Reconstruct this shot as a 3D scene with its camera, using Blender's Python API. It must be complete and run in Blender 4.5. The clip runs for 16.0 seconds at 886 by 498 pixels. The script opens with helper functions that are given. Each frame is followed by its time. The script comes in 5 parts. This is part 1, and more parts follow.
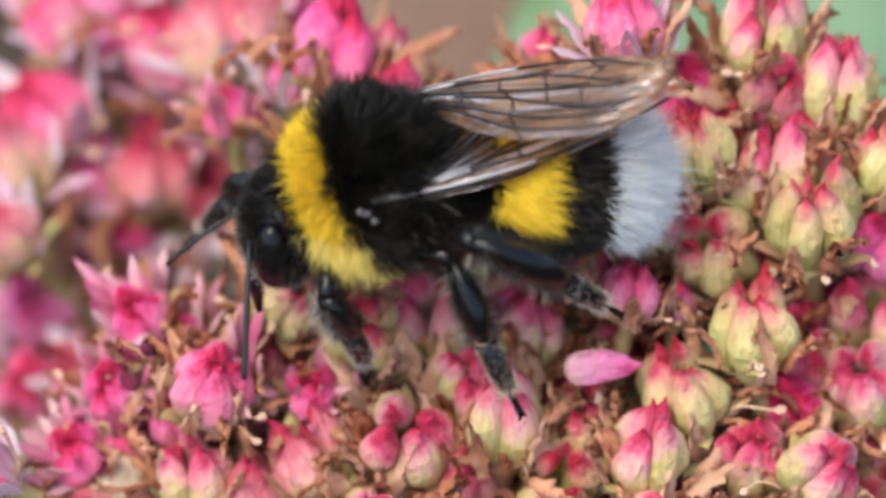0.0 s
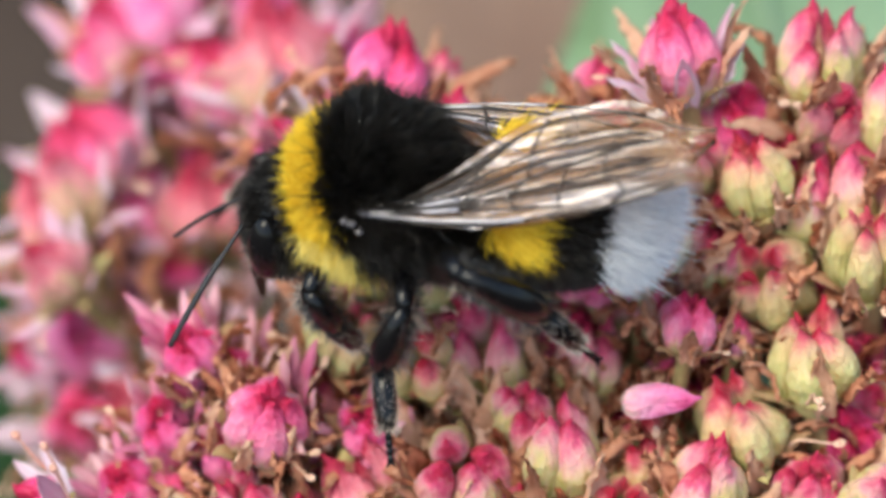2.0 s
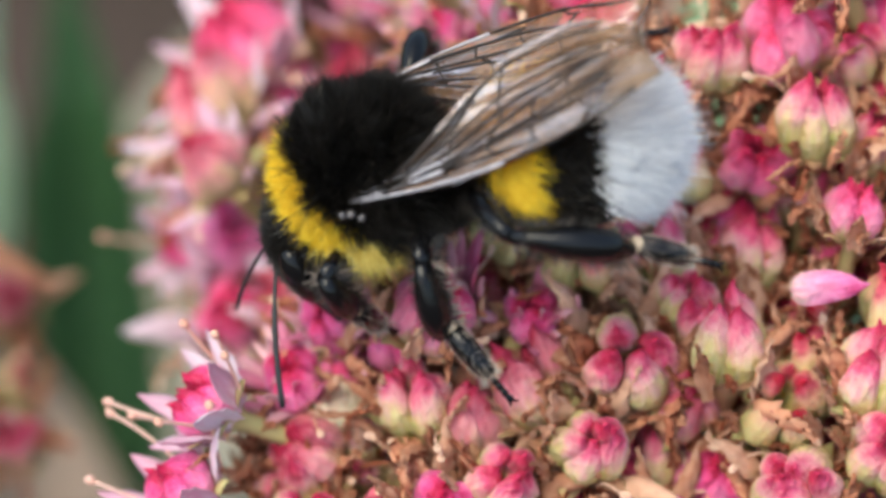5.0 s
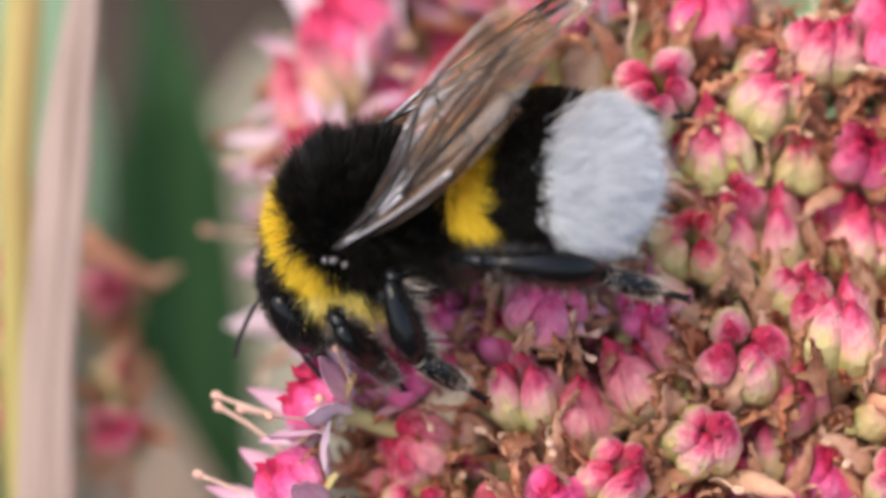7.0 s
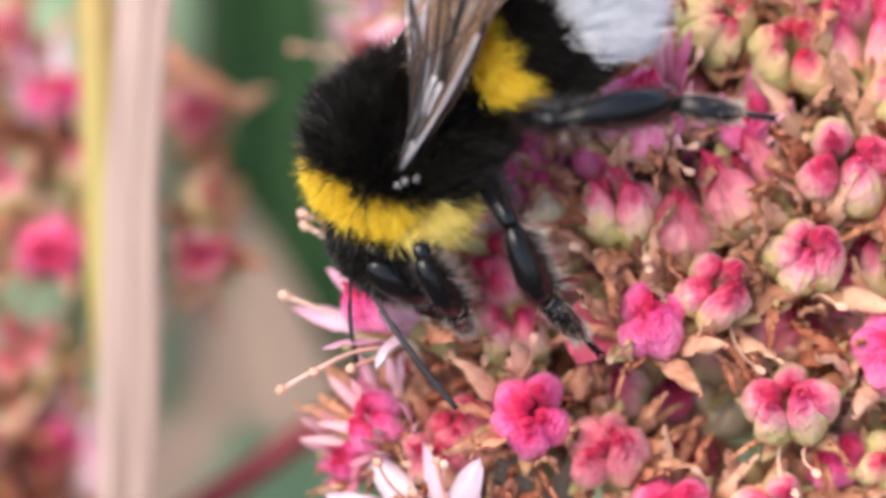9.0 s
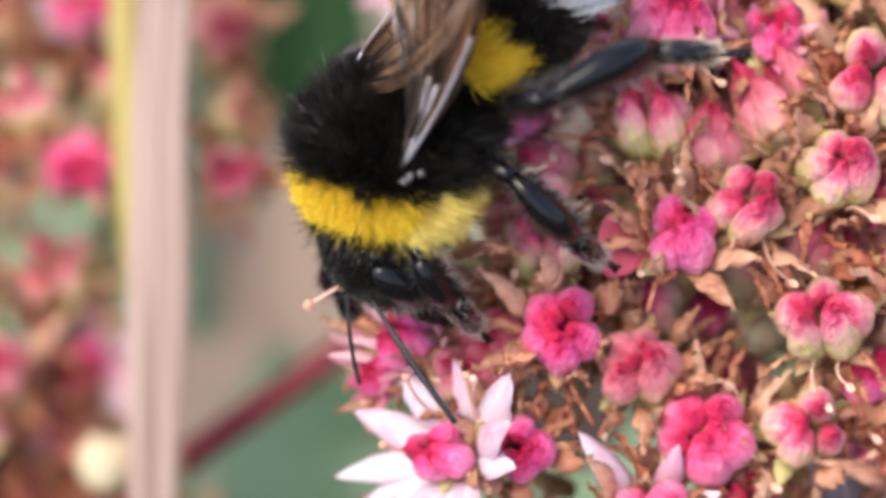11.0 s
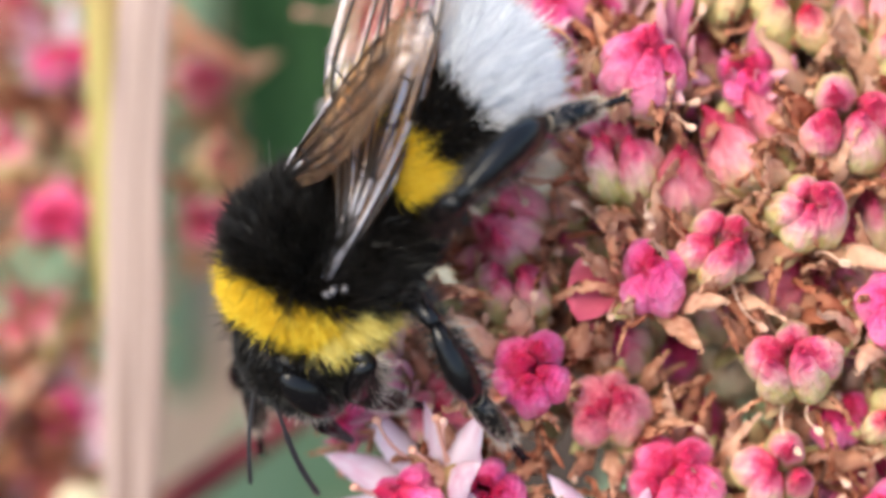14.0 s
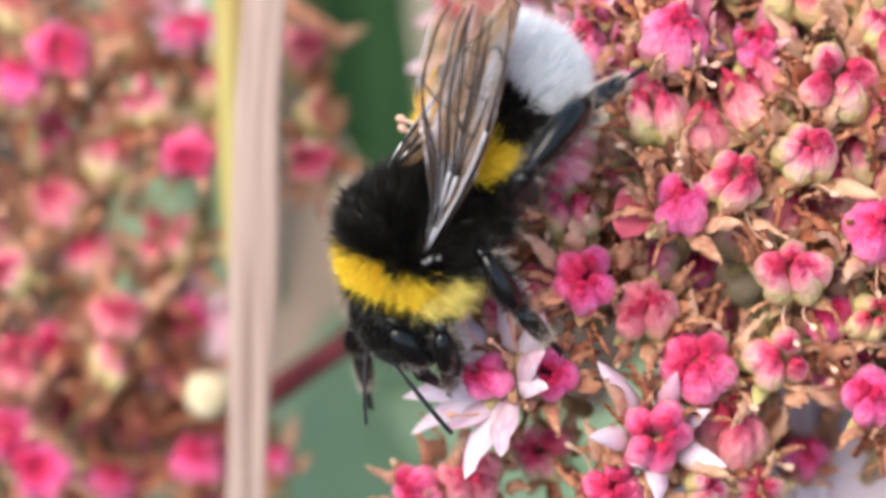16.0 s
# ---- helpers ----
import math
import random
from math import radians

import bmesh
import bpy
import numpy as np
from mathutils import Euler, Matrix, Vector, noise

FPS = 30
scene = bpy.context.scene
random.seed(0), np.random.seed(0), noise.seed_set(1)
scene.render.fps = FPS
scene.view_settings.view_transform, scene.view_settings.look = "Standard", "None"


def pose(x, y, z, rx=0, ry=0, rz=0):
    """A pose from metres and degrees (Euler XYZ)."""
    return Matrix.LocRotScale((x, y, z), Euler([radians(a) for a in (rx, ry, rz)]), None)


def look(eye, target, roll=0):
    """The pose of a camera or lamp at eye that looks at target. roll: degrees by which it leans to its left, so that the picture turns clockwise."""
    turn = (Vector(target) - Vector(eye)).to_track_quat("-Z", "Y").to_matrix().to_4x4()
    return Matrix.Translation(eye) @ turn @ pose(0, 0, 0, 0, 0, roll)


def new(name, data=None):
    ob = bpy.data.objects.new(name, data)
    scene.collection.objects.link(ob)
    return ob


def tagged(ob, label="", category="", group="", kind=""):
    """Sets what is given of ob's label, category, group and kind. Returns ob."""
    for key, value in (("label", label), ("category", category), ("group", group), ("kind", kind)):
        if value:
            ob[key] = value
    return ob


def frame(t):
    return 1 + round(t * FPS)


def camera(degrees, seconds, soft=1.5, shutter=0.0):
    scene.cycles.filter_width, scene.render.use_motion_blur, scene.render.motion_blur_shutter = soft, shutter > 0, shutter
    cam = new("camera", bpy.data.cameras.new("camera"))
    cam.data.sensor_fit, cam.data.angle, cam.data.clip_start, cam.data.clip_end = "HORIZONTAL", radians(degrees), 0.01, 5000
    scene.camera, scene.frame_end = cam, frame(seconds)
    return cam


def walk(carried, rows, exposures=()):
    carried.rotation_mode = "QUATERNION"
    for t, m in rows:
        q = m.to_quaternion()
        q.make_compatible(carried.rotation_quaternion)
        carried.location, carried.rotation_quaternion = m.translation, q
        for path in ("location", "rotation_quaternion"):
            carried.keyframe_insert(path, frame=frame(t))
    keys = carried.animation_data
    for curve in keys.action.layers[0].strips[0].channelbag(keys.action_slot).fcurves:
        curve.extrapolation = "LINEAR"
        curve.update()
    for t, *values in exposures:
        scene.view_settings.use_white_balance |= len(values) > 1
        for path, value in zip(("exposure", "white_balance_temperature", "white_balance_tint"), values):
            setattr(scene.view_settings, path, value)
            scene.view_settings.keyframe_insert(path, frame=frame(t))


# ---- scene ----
MM = 0.001
CENTRE = Vector((0, 0, 0.40))
RIGHT, RISE, AWAY = Vector((1, 0, 0)), Vector((0, 0.70711, 0.70711)), Vector((0, 0.70711, -0.70711))


def at(x, y, d):
    """A place in millimetres: to the right, up the slope of the flower head, and away down the line of sight."""
    return CENTRE + MM * (x * RIGHT + y * RISE + d * AWAY)


def way(x, y, d):
    return (x * RIGHT + y * RISE + d * AWAY).normalized()


def basis(place, xa, za):
    """A pose at place whose x axis is xa and whose z axis leans to za."""
    xa = Vector(xa).normalized()
    ya = Vector(za).cross(xa).normalized()
    m = Matrix((xa, ya, xa.cross(ya))).transposed().to_4x4()
    m.translation = place
    return m


# ---- camera ----
cam = camera(8.0, 16.0, soft=3.3)
focus_point = tagged(new("sedum_flower_head"), "broad pink and green stonecrop flower head of many seed pods", "flower")
focus_point.location = at(0, 0, -3.2)
head = focus_point
cam.data.dof.use_dof = True
cam.data.dof.focus_object = focus_point
cam.data.dof.aperture_fstop = 30
walk(cam, [
    (0, look((0.01031, -0.15576, 0.55896), (0.00766, 0.00010, 0.40371), -0.43)),
    (0.5, look((0.00881, -0.15731, 0.55740), (0.00586, -0.00111, 0.40251), -0.46)),
    (1, look((0.00660, -0.15577, 0.55958), (0.00436, 0.00030, 0.40453), -0.46)),
    (1.5, look((0.00554, -0.15723, 0.55937), (0.00368, -0.00020, 0.40529), -0.32)),
    (2, look((0.00928, -0.15419, 0.55715), (0.00572, 0.00259, 0.40286), -0.90)),
    (2.5, look((0.00565, -0.15382, 0.55733), (0.00385, 0.00258, 0.40263), -0.44)),
    (3, look((-0.00156, -0.15592, 0.55693), (0.00089, 0.00149, 0.40326), 1.12)),
    (3.2, look((-0.00001, -0.15765, 0.55589), (0.00127, 0.00027, 0.40272), 0.77)),
    (5.3, look((-0.00006, -0.15628, 0.55623), (-0.00010, -0.00075, 0.40063), -0.13)),
    (5.5, look((0.00002, -0.15674, 0.55677), (0.00002, -0.00118, 0.40121), 0.00)),
    (6, look((-0.00065, -0.15630, 0.55844), (-0.00061, -0.00137, 0.40224), -0.38)),
    (6.5, look((-0.00130, -0.15757, 0.55760), (-0.00057, -0.00167, 0.40237), -0.21)),
    (7, look((-0.00361, -0.15555, 0.55499), (-0.00399, 0.00010, 0.39951), -0.15)),
    (7.5, look((-0.00546, -0.15612, 0.55419), (-0.00567, -0.00087, 0.39833), -0.14)),
    (8, look((-0.00568, -0.15417, 0.55224), (-0.00679, 0.00039, 0.39568), -0.38)),
    (8.5, look((-0.00559, -0.15439, 0.55172), (-0.00770, -0.00051, 0.39450), -0.74)),
    (9, look((-0.00174, -0.15239, 0.54801), (-0.00731, 0.00054, 0.38996), -1.95)),
    (9.5, look((-0.00120, -0.15309, 0.54739), (-0.00712, 0.00041, 0.38990), -2.10)),
    (10, look((-0.00123, -0.15231, 0.54479), (-0.00883, 0.00119, 0.38737), -2.42)),
    (10.2, look((-0.00193, -0.15274, 0.54543), (-0.00863, 0.00027, 0.38750), -2.30)),
    (12.3, look((0.00223, -0.14900, 0.54521), (-0.00840, 0.00210, 0.38566), -3.51)),
    (12.5, look((0.00168, -0.15044, 0.54427), (-0.00869, 0.00152, 0.38552), -3.34)),
    (13, look((0.00070, -0.14858, 0.54603), (-0.00975, 0.00184, 0.38583), -3.45)),
    (13.5, look((0.00041, -0.15149, 0.54457), (-0.00936, 0.00074, 0.38604), -3.19)),
    (14, look((0.00139, -0.15394, 0.54431), (-0.00751, 0.00060, 0.38798), -2.83)),
    (14.5, look((-0.00030, -0.15498, 0.54362), (-0.00838, 0.00014, 0.38782), -2.33)),
    (15, look((-0.00190, -0.15526, 0.54282), (-0.00876, -0.00094, 0.38618), -2.38)),
    (15.5, look((-0.00249, -0.16785, 0.55514), (-0.00954, -0.01371, 0.39833), -2.03)),
    (16, look((-0.00391, -0.19292, 0.58093), (-0.00906, -0.03881, 0.42401), -1.51)),
], exposures=[(0, 1.02, 6750, 2), (3.2, 1.01, 6750, 1), (6, 1.08, 6800, 2), (7, 1.05, 6950, 9), (8.5, 1.40, 6950, 12), (16, 1.40, 6850, 5)])

# ---- light ----
world = bpy.data.worlds.new("world")
scene.world = world
world.use_nodes = True
wn = world.node_tree.nodes
sky = wn.new("ShaderNodeTexSky")
sky.sky_type, sky.sun_disc = "NISHITA", False
sky.sun_elevation, sky.sun_rotation = radians(65), radians(229)
sky.air_density, sky.dust_density = 1.0, 3.0
world.node_tree.links.new(sky.outputs[0], wn["Background"].inputs[0])
wn["Background"].inputs[1].default_value = 0.15
sun = new("sun", bpy.data.lights.new("sun", "SUN"))
sun.data.energy, sun.data.angle, sun.data.color = 0.95, radians(40), (1.0, 0.94, 0.80)
sun.matrix_world = look((-0.70, -0.60, 2.0), (0, 0, 0))


# ---- materials ----
def material(name, rough=0.5, spec=0.5, metal=0.0):
    m = bpy.data.materials.new(name)
    m.use_nodes = True
    n = m.node_tree.nodes["Principled BSDF"]
    n.inputs["Roughness"].default_value = rough
    n.inputs["Metallic"].default_value = metal
    n.inputs["Specular IOR Level"].default_value = spec
    return m, m.node_tree, n


def add(tree, kind, **values):
    n = tree.nodes.new(kind)
    for key, v in values.items():
        n.inputs[key.replace("_", " ")].default_value = v
    return n


def ramp(tree, source, stops):
    n = tree.nodes.new("ShaderNodeValToRGB")
    els = n.color_ramp.elements
    while len(els) < len(stops):
        els.new(0.5)
    for e, (p, c) in zip(els, stops):
        e.position, e.color = p, (*c, 1)
    tree.links.new(source, n.inputs[0])
    return n.outputs[0]


def math_node(tree, op, a, b):
    n = tree.nodes.new("ShaderNodeMath")
    n.operation = op
    for i, v in enumerate((a, b)):
        if isinstance(v, (int, float)):
            n.inputs[i].default_value = v
        else:
            tree.links.new(v, n.inputs[i])
    return n.outputs[0]


def mix(tree, fac, a, b, blend="MIX"):
    n = tree.nodes.new("ShaderNodeMix")
    n.data_type, n.blend_type = "RGBA", blend
    for i, v in ((0, fac), (6, a), (7, b)):
        if isinstance(v, (int, float)):
            n.inputs[i].default_value = v
        elif isinstance(v, tuple):
            n.inputs[i].default_value = (*v, 1)
        else:
            tree.links.new(v, n.inputs[i])
    return n.outputs[2]


def fine_noise(tree, scale, detail=4.0, coords="Object"):
    tc = tree.nodes.new("ShaderNodeTexCoord")
    n = add(tree, "ShaderNodeTexNoise", Scale=scale, Detail=detail)
    tree.links.new(tc.outputs[coords], n.inputs["Vector"])
    return n.outputs["Fac"]


def bump(tree, bsdf, height, strength=0.3, distance=0.0001):
    n = add(tree, "ShaderNodeBump", Strength=strength, Distance=distance)
    tree.links.new(height, n.inputs["Height"])
    tree.links.new(n.outputs[0], bsdf.inputs["Normal"])


def streaks(tree, scale):
    """Noise drawn out along one way: scale for each axis."""
    tc = tree.nodes.new("ShaderNodeTexCoord")
    mp = tree.nodes.new("ShaderNodeMapping")
    mp.inputs["Scale"].default_value = scale
    n = add(tree, "ShaderNodeTexNoise", Scale=1.0, Detail=4.0)
    tree.links.new(tc.outputs["Object"], mp.inputs[0])
    tree.links.new(mp.outputs[0], n.inputs["Vector"])
    return n.outputs["Fac"]


def pod_material(name, stops, vary=0.10, rough=0.46, blotch=0.7, blush=1.5, sheen=(0.86, 0.38, 0.55)):
    """A fleshy pod: colour runs from its base to its beak, with blotches and a pale sheen painted into the colour."""
    m, tree, b = material(name, rough + 0.06, 0.24)
    tc = tree.nodes.new("ShaderNodeTexCoord")
    sep = tree.nodes.new("ShaderNodeSeparateXYZ")
    tree.links.new(tc.outputs["Generated"], sep.inputs[0])
    info = tree.nodes.new("ShaderNodeObjectInfo")
    blot = streaks(tree, (1900, 1900, 450))
    h = math_node(tree, "ADD", sep.outputs[2], math_node(tree, "MULTIPLY", math_node(tree, "SUBTRACT", blot, 0.5), blotch))
    h = math_node(tree, "ADD", h, math_node(tree, "MULTIPLY", math_node(tree, "SUBTRACT", info.outputs["Random"], 0.5), vary * 2))
    inner = math_node(tree, "MULTIPLY", math_node(tree, "MAXIMUM", math_node(tree, "SUBTRACT", 0.42, sep.outputs[0]), 0.0), blush)
    h = math_node(tree, "ADD", h, math_node(tree, "MULTIPLY", inner, sep.outputs[2]))
    col = ramp(tree, h, stops)
    grain = fine_noise(tree, 5000, 3)
    col = mix(tree, math_node(tree, "MULTIPLY", grain, 0.2), col, (0.95, 0.62, 0.62), "SOFT_LIGHT")
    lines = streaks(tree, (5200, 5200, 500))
    # highlights painted as colour: pale streaks here, a pale outer ridge below
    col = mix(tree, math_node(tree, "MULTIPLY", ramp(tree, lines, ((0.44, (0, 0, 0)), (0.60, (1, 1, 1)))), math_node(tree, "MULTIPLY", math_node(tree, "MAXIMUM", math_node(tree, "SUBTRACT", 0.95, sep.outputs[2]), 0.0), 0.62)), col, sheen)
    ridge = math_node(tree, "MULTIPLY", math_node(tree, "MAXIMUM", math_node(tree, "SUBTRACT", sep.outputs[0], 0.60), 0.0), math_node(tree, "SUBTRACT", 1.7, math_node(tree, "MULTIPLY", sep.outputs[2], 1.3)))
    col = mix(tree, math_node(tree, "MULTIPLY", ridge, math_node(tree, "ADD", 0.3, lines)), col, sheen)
    spots = ramp(tree, fine_noise(tree, 1500, 4), ((0.40, (0, 0, 0)), (0.66, (1, 1, 1))))
    col = mix(tree, math_node(tree, "MULTIPLY", spots, 0.40), col, (0.95, 0.68, 0.70), "SOFT_LIGHT")
    hsv = add(tree, "ShaderNodeHueSaturation")
    tree.links.new(col, hsv.inputs["Color"])
    tree.links.new(math_node(tree, "ADD", 0.88, math_node(tree, "MULTIPLY", info.outputs["Random"], 0.24)), hsv.inputs["Value"])
    tree.links.new(hsv.outputs[0], b.inputs["Base Color"])
    b.inputs["Subsurface Weight"].default_value = 0.3
    b.inputs["Subsurface Radius"].default_value = (0.0006, 0.0003, 0.0003)
    b.inputs["Subsurface Scale"].default_value = 1.0
    bump(tree, b, math_node(tree, "ADD", grain, math_node(tree, "ADD", math_node(tree, "MULTIPLY", lines, 2.0), math_node(tree, "MULTIPLY", fine_noise(tree, 1700, 2), 3.0))), 0.75, 0.00012)
    return m


def leafy_material(name, ca, cb, scale=700, rough=0.6, trans=0.2, grain=None):
    """A thin leaf, petal or bract: two tones in streaks, some light through it."""
    m, tree, b = material(name, rough, 0.3)
    info = tree.nodes.new("ShaderNodeObjectInfo")
    geo = tree.nodes.new("ShaderNodeNewGeometry")
    no = fine_noise(tree, scale) if grain is None else streaks(tree, grain)
    fac = math_node(tree, "ADD", no, math_node(tree, "MULTIPLY", math_node(tree, "SUBTRACT", math_node(tree, "ADD", info.outputs["Random"], geo.outputs["Random Per Island"]), 1.0), 0.5))
    col = ramp(tree, fac, ((0.3, ca), (0.7, cb)))
    tree.links.new(col, b.inputs["Base Color"])
    bump(tree, b, fine_noise(tree, scale * 5, 2), 0.3, 0.00005)
    if trans:
        t = tree.nodes.new("ShaderNodeBsdfTranslucent")
        tree.links.new(col, t.inputs[0])
        mx = add(tree, "ShaderNodeMixShader")
        mx.inputs[0].default_value = trans
        tree.links.new(b.outputs[0], mx.inputs[1])
        tree.links.new(t.outputs[0], mx.inputs[2])
        tree.links.new(mx.outputs[0], tree.nodes["Material Output"].inputs[0])
    return m


PINK = pod_material("pink_pod", ((0.14, (0.40, 0.47, 0.12)), (0.28, (0.60, 0.42, 0.20)), (0.42, (0.74, 0.23, 0.35)), (0.72, (0.67, 0.085, 0.23)), (0.95, (0.45, 0.018, 0.08))))
GREEN = pod_material("green_pod", ((0.0, (0.35, 0.37, 0.10)), (0.50, (0.54, 0.49, 0.19)), (0.74, (0.62, 0.40, 0.25)), (0.88, (0.56, 0.10, 0.15)), (1.0, (0.34, 0.012, 0.04))), 0.10, 0.42, 0.30, 0.5, (0.70, 0.68, 0.36))
MIXED = pod_material("mixed_pod", ((0.0, (0.34, 0.41, 0.09)), (0.46, (0.54, 0.51, 0.17)), (0.64, (0.68, 0.32, 0.34)), (0.82, (0.60, 0.085, 0.19)), (0.97, (0.38, 0.020, 0.07))), 0.14, 0.44, 0.5, 0.8, (0.76, 0.60, 0.44))
RUDDY = pod_material("ruddy_pod", ((0.0, (0.32, 0.37, 0.10)), (0.38, (0.52, 0.42, 0.18)), (0.62, (0.62, 0.19, 0.25)), (1.0, (0.34, 0.018, 0.06))), 0.12, 0.46, 0.6, 1.0, (0.78, 0.48, 0.44))
VIVID = pod_material("vivid_pod", ((0.04, (0.50, 0.46, 0.18)), (0.18, (0.76, 0.27, 0.42)), (0.50, (0.78, 0.13, 0.36)), (0.80, (0.66, 0.05, 0.20)), (0.94, (0.44, 0.012, 0.07))))
PALE = pod_material("pale_pod", ((0.0, (0.66, 0.50, 0.40)), (0.35, (0.80, 0.34, 0.50)), (0.8, (0.77, 0.18, 0.41)), (1.0, (0.55, 0.06, 0.21))))
CREAM = pod_material("cream_bud", ((0.0, (0.48, 0.48, 0.22)), (0.5, (0.62, 0.58, 0.36)), (1.0, (0.68, 0.58, 0.42))), 0.1, 0.5, 0.4, 0.3, (0.74, 0.70, 0.54))
CORAL = leafy_material("coral_petal", (0.62, 0.06, 0.14), (0.80, 0.20, 0.27), 500, 0.5, 0.25)
PETAL = leafy_material("fresh_petal", (0.76, 0.44, 0.58), (0.84, 0.72, 0.80), 500, 0.55, 0.35, (3000, 3000, 400))
MAGENTA = leafy_material("magenta_petal", (0.68, 0.15, 0.32), (0.86, 0.55, 0.60), 600, 0.55, 0.3)
DRY = leafy_material("withered_petal", (0.46, 0.15, 0.08), (0.84, 0.44, 0.28), 900, 0.8, 0.35)
PAPER = leafy_material("papery_petal", (0.60, 0.29, 0.18), (0.85, 0.56, 0.40), 700, 0.8, 0.4, (3500, 3500, 600))
STALK = leafy_material("stalk", (0.34, 0.17, 0.10), (0.46, 0.40, 0.18), 900, 0.6, 0.0)
# brown bract scraps; the dark end also paints in the shade of the gaps
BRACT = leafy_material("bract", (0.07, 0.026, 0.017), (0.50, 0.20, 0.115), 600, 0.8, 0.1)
ANTHER = leafy_material("anther", (0.60, 0.33, 0.22), (0.84, 0.58, 0.44), 2000, 0.7, 0.1)
FILAMENT = leafy_material("fresh_stamen", (0.76, 0.40, 0.30), (0.85, 0.56, 0.48), 900, 0.6, 0.15)
SAGE = leafy_material("sage_leaf", (0.20, 0.34, 0.20), (0.34, 0.48, 0.32), 60, 0.55, 0.2)
IRIS = leafy_material("strap_leaf", (0.015, 0.06, 0.02), (0.07, 0.17, 0.06), 40, 0.45, 0.2, (500, 15, 15))
STRAW = leafy_material("straw_blade", (0.12, 0.055, 0.045), (0.46, 0.34, 0.30), 300, 0.7, 0.2, (2600, 70, 70))
YELLOWING = leafy_material("yellowing_blade", (0.40, 0.41, 0.12), (0.50, 0.36, 0.15), 100, 0.6, 0.2, (500, 60, 60))
MAROON = leafy_material("maroon_stem", (0.15, 0.02, 0.03), (0.26, 0.05, 0.06), 200, 0.5, 0.0)


# ---- mesh tools ----
def mesh_of(name, verts, faces, mat, smooth=True):
    me = bpy.data.meshes.new(name)
    me.from_pydata([tuple(v) for v in verts], [], faces)
    me.materials.append(mat)
    if smooth:
        me.polygons.foreach_set("use_smooth", [True] * len(me.polygons))
    me.update()
    return me


def child(name, me, parent, m=None, label="", kind=""):
    ob = new(name, me)
    ob.parent = parent
    if m is not None:
        ob.matrix_basis = m
    return tagged(ob, label, kind=kind)


def join(pieces):
    """Joins (verts, faces) pairs into one."""
    vs, fs = [], []
    for v, f in pieces:
        k = len(vs)
        vs += [tuple(p) for p in v]
        fs += [tuple(i + k for i in q) for q in f]
    return vs, fs


def tube(path, radii, sides=6, cap=True):
    """A round tube along a path of points."""
    path = [Vector(p) for p in path]
    vs, fs = [], []
    for i, p in enumerate(path):
        d = (path[min(i + 1, len(path) - 1)] - path[max(i - 1, 0)]).normalized()
        a = d.orthogonal().normalized() if i == 0 else (a - d * a.dot(d)).normalized()
        b = d.cross(a)
        for k in range(sides):
            w = 2 * math.pi * k / sides
            vs.append(p + radii[i] * (math.cos(w) * a + math.sin(w) * b))
    for i in range(len(path) - 1):
        for k in range(sides):
            fs.append((i * sides + k, i * sides + (k + 1) % sides, (i + 1) * sides + (k + 1) % sides, (i + 1) * sides + k))
    if cap:
        fs += [tuple(range(sides))[::-1], tuple(range((len(path) - 1) * sides, len(path) * sides))]
    return vs, fs


def blade(length, width, rows, curl, cup, twist, seed, thick=0.04 * MM, tip=1.0):
    """A lance-shaped petal along z from the origin, cupped, curling to +x, with a thickness."""
    r = random.Random(seed)
    top, bot, fs = [], [], []
    x, z, ang = 0.0, 0.0, 0.0
    for i in range(rows + 1):
        s = i / rows
        w = width * 0.5 * (math.sin(math.pi * min(1, 0.12 + 0.88 * s) ** 0.8) ** 0.8 * tip + (1 - tip) * (1 - s)) + 0.02 * width
        for j in (-1, -0.5, 0, 0.5, 1):
            tw = twist * s
            y = j * w
            off = cup * w * j * j + 0.08 * width * r.uniform(-1, 1) * (abs(j) > 0.7)
            px, py = x + off * math.cos(ang) - math.sin(tw) * y, y * math.cos(tw)
            pz = z - off * math.sin(ang)
            top.append((px, py, pz))
            bot.append((px + thick, py, pz))
        ang = curl * s
        x += length / rows * math.sin(ang)
        z += length / rows * math.cos(ang)
    n = len(top)
    for i in range(rows):
        for j in range(4):
            a = i * 5 + j
            fs.append((a, a + 1, a + 6, a + 5))
            fs.append((n + a, n + a + 5, n + a + 6, n + a + 1))
        for a, b in ((i * 5, i * 5 + 5), (i * 5 + 9, i * 5 + 4)):
            fs.append((a, b, n + b, n + a))
    return top + bot, fs


def egg(c, r, rows=18, sides=26, shape=None):
    """An egg-shaped body part round the x axis."""
    vs, fs = [], []
    for i in range(rows + 1):
        w = math.pi * i / rows
        for k in range(sides):
            q = 2 * math.pi * k / sides
            n = Vector((math.cos(w), math.sin(w) * math.cos(q), math.sin(w) * math.sin(q)))
            if shape:
                n = shape(n)
            vs.append(Vector((c[0] + r[0] * n.x, c[1] + r[1] * n.y, c[2] + r[2] * n.z)) * MM)
    for i in range(rows):
        for k in range(sides):
            fs.append((i * sides + k, (i + 1) * sides + k, (i + 1) * sides + (k + 1) % sides, i * sides + (k + 1) % sides))
    return vs, fs


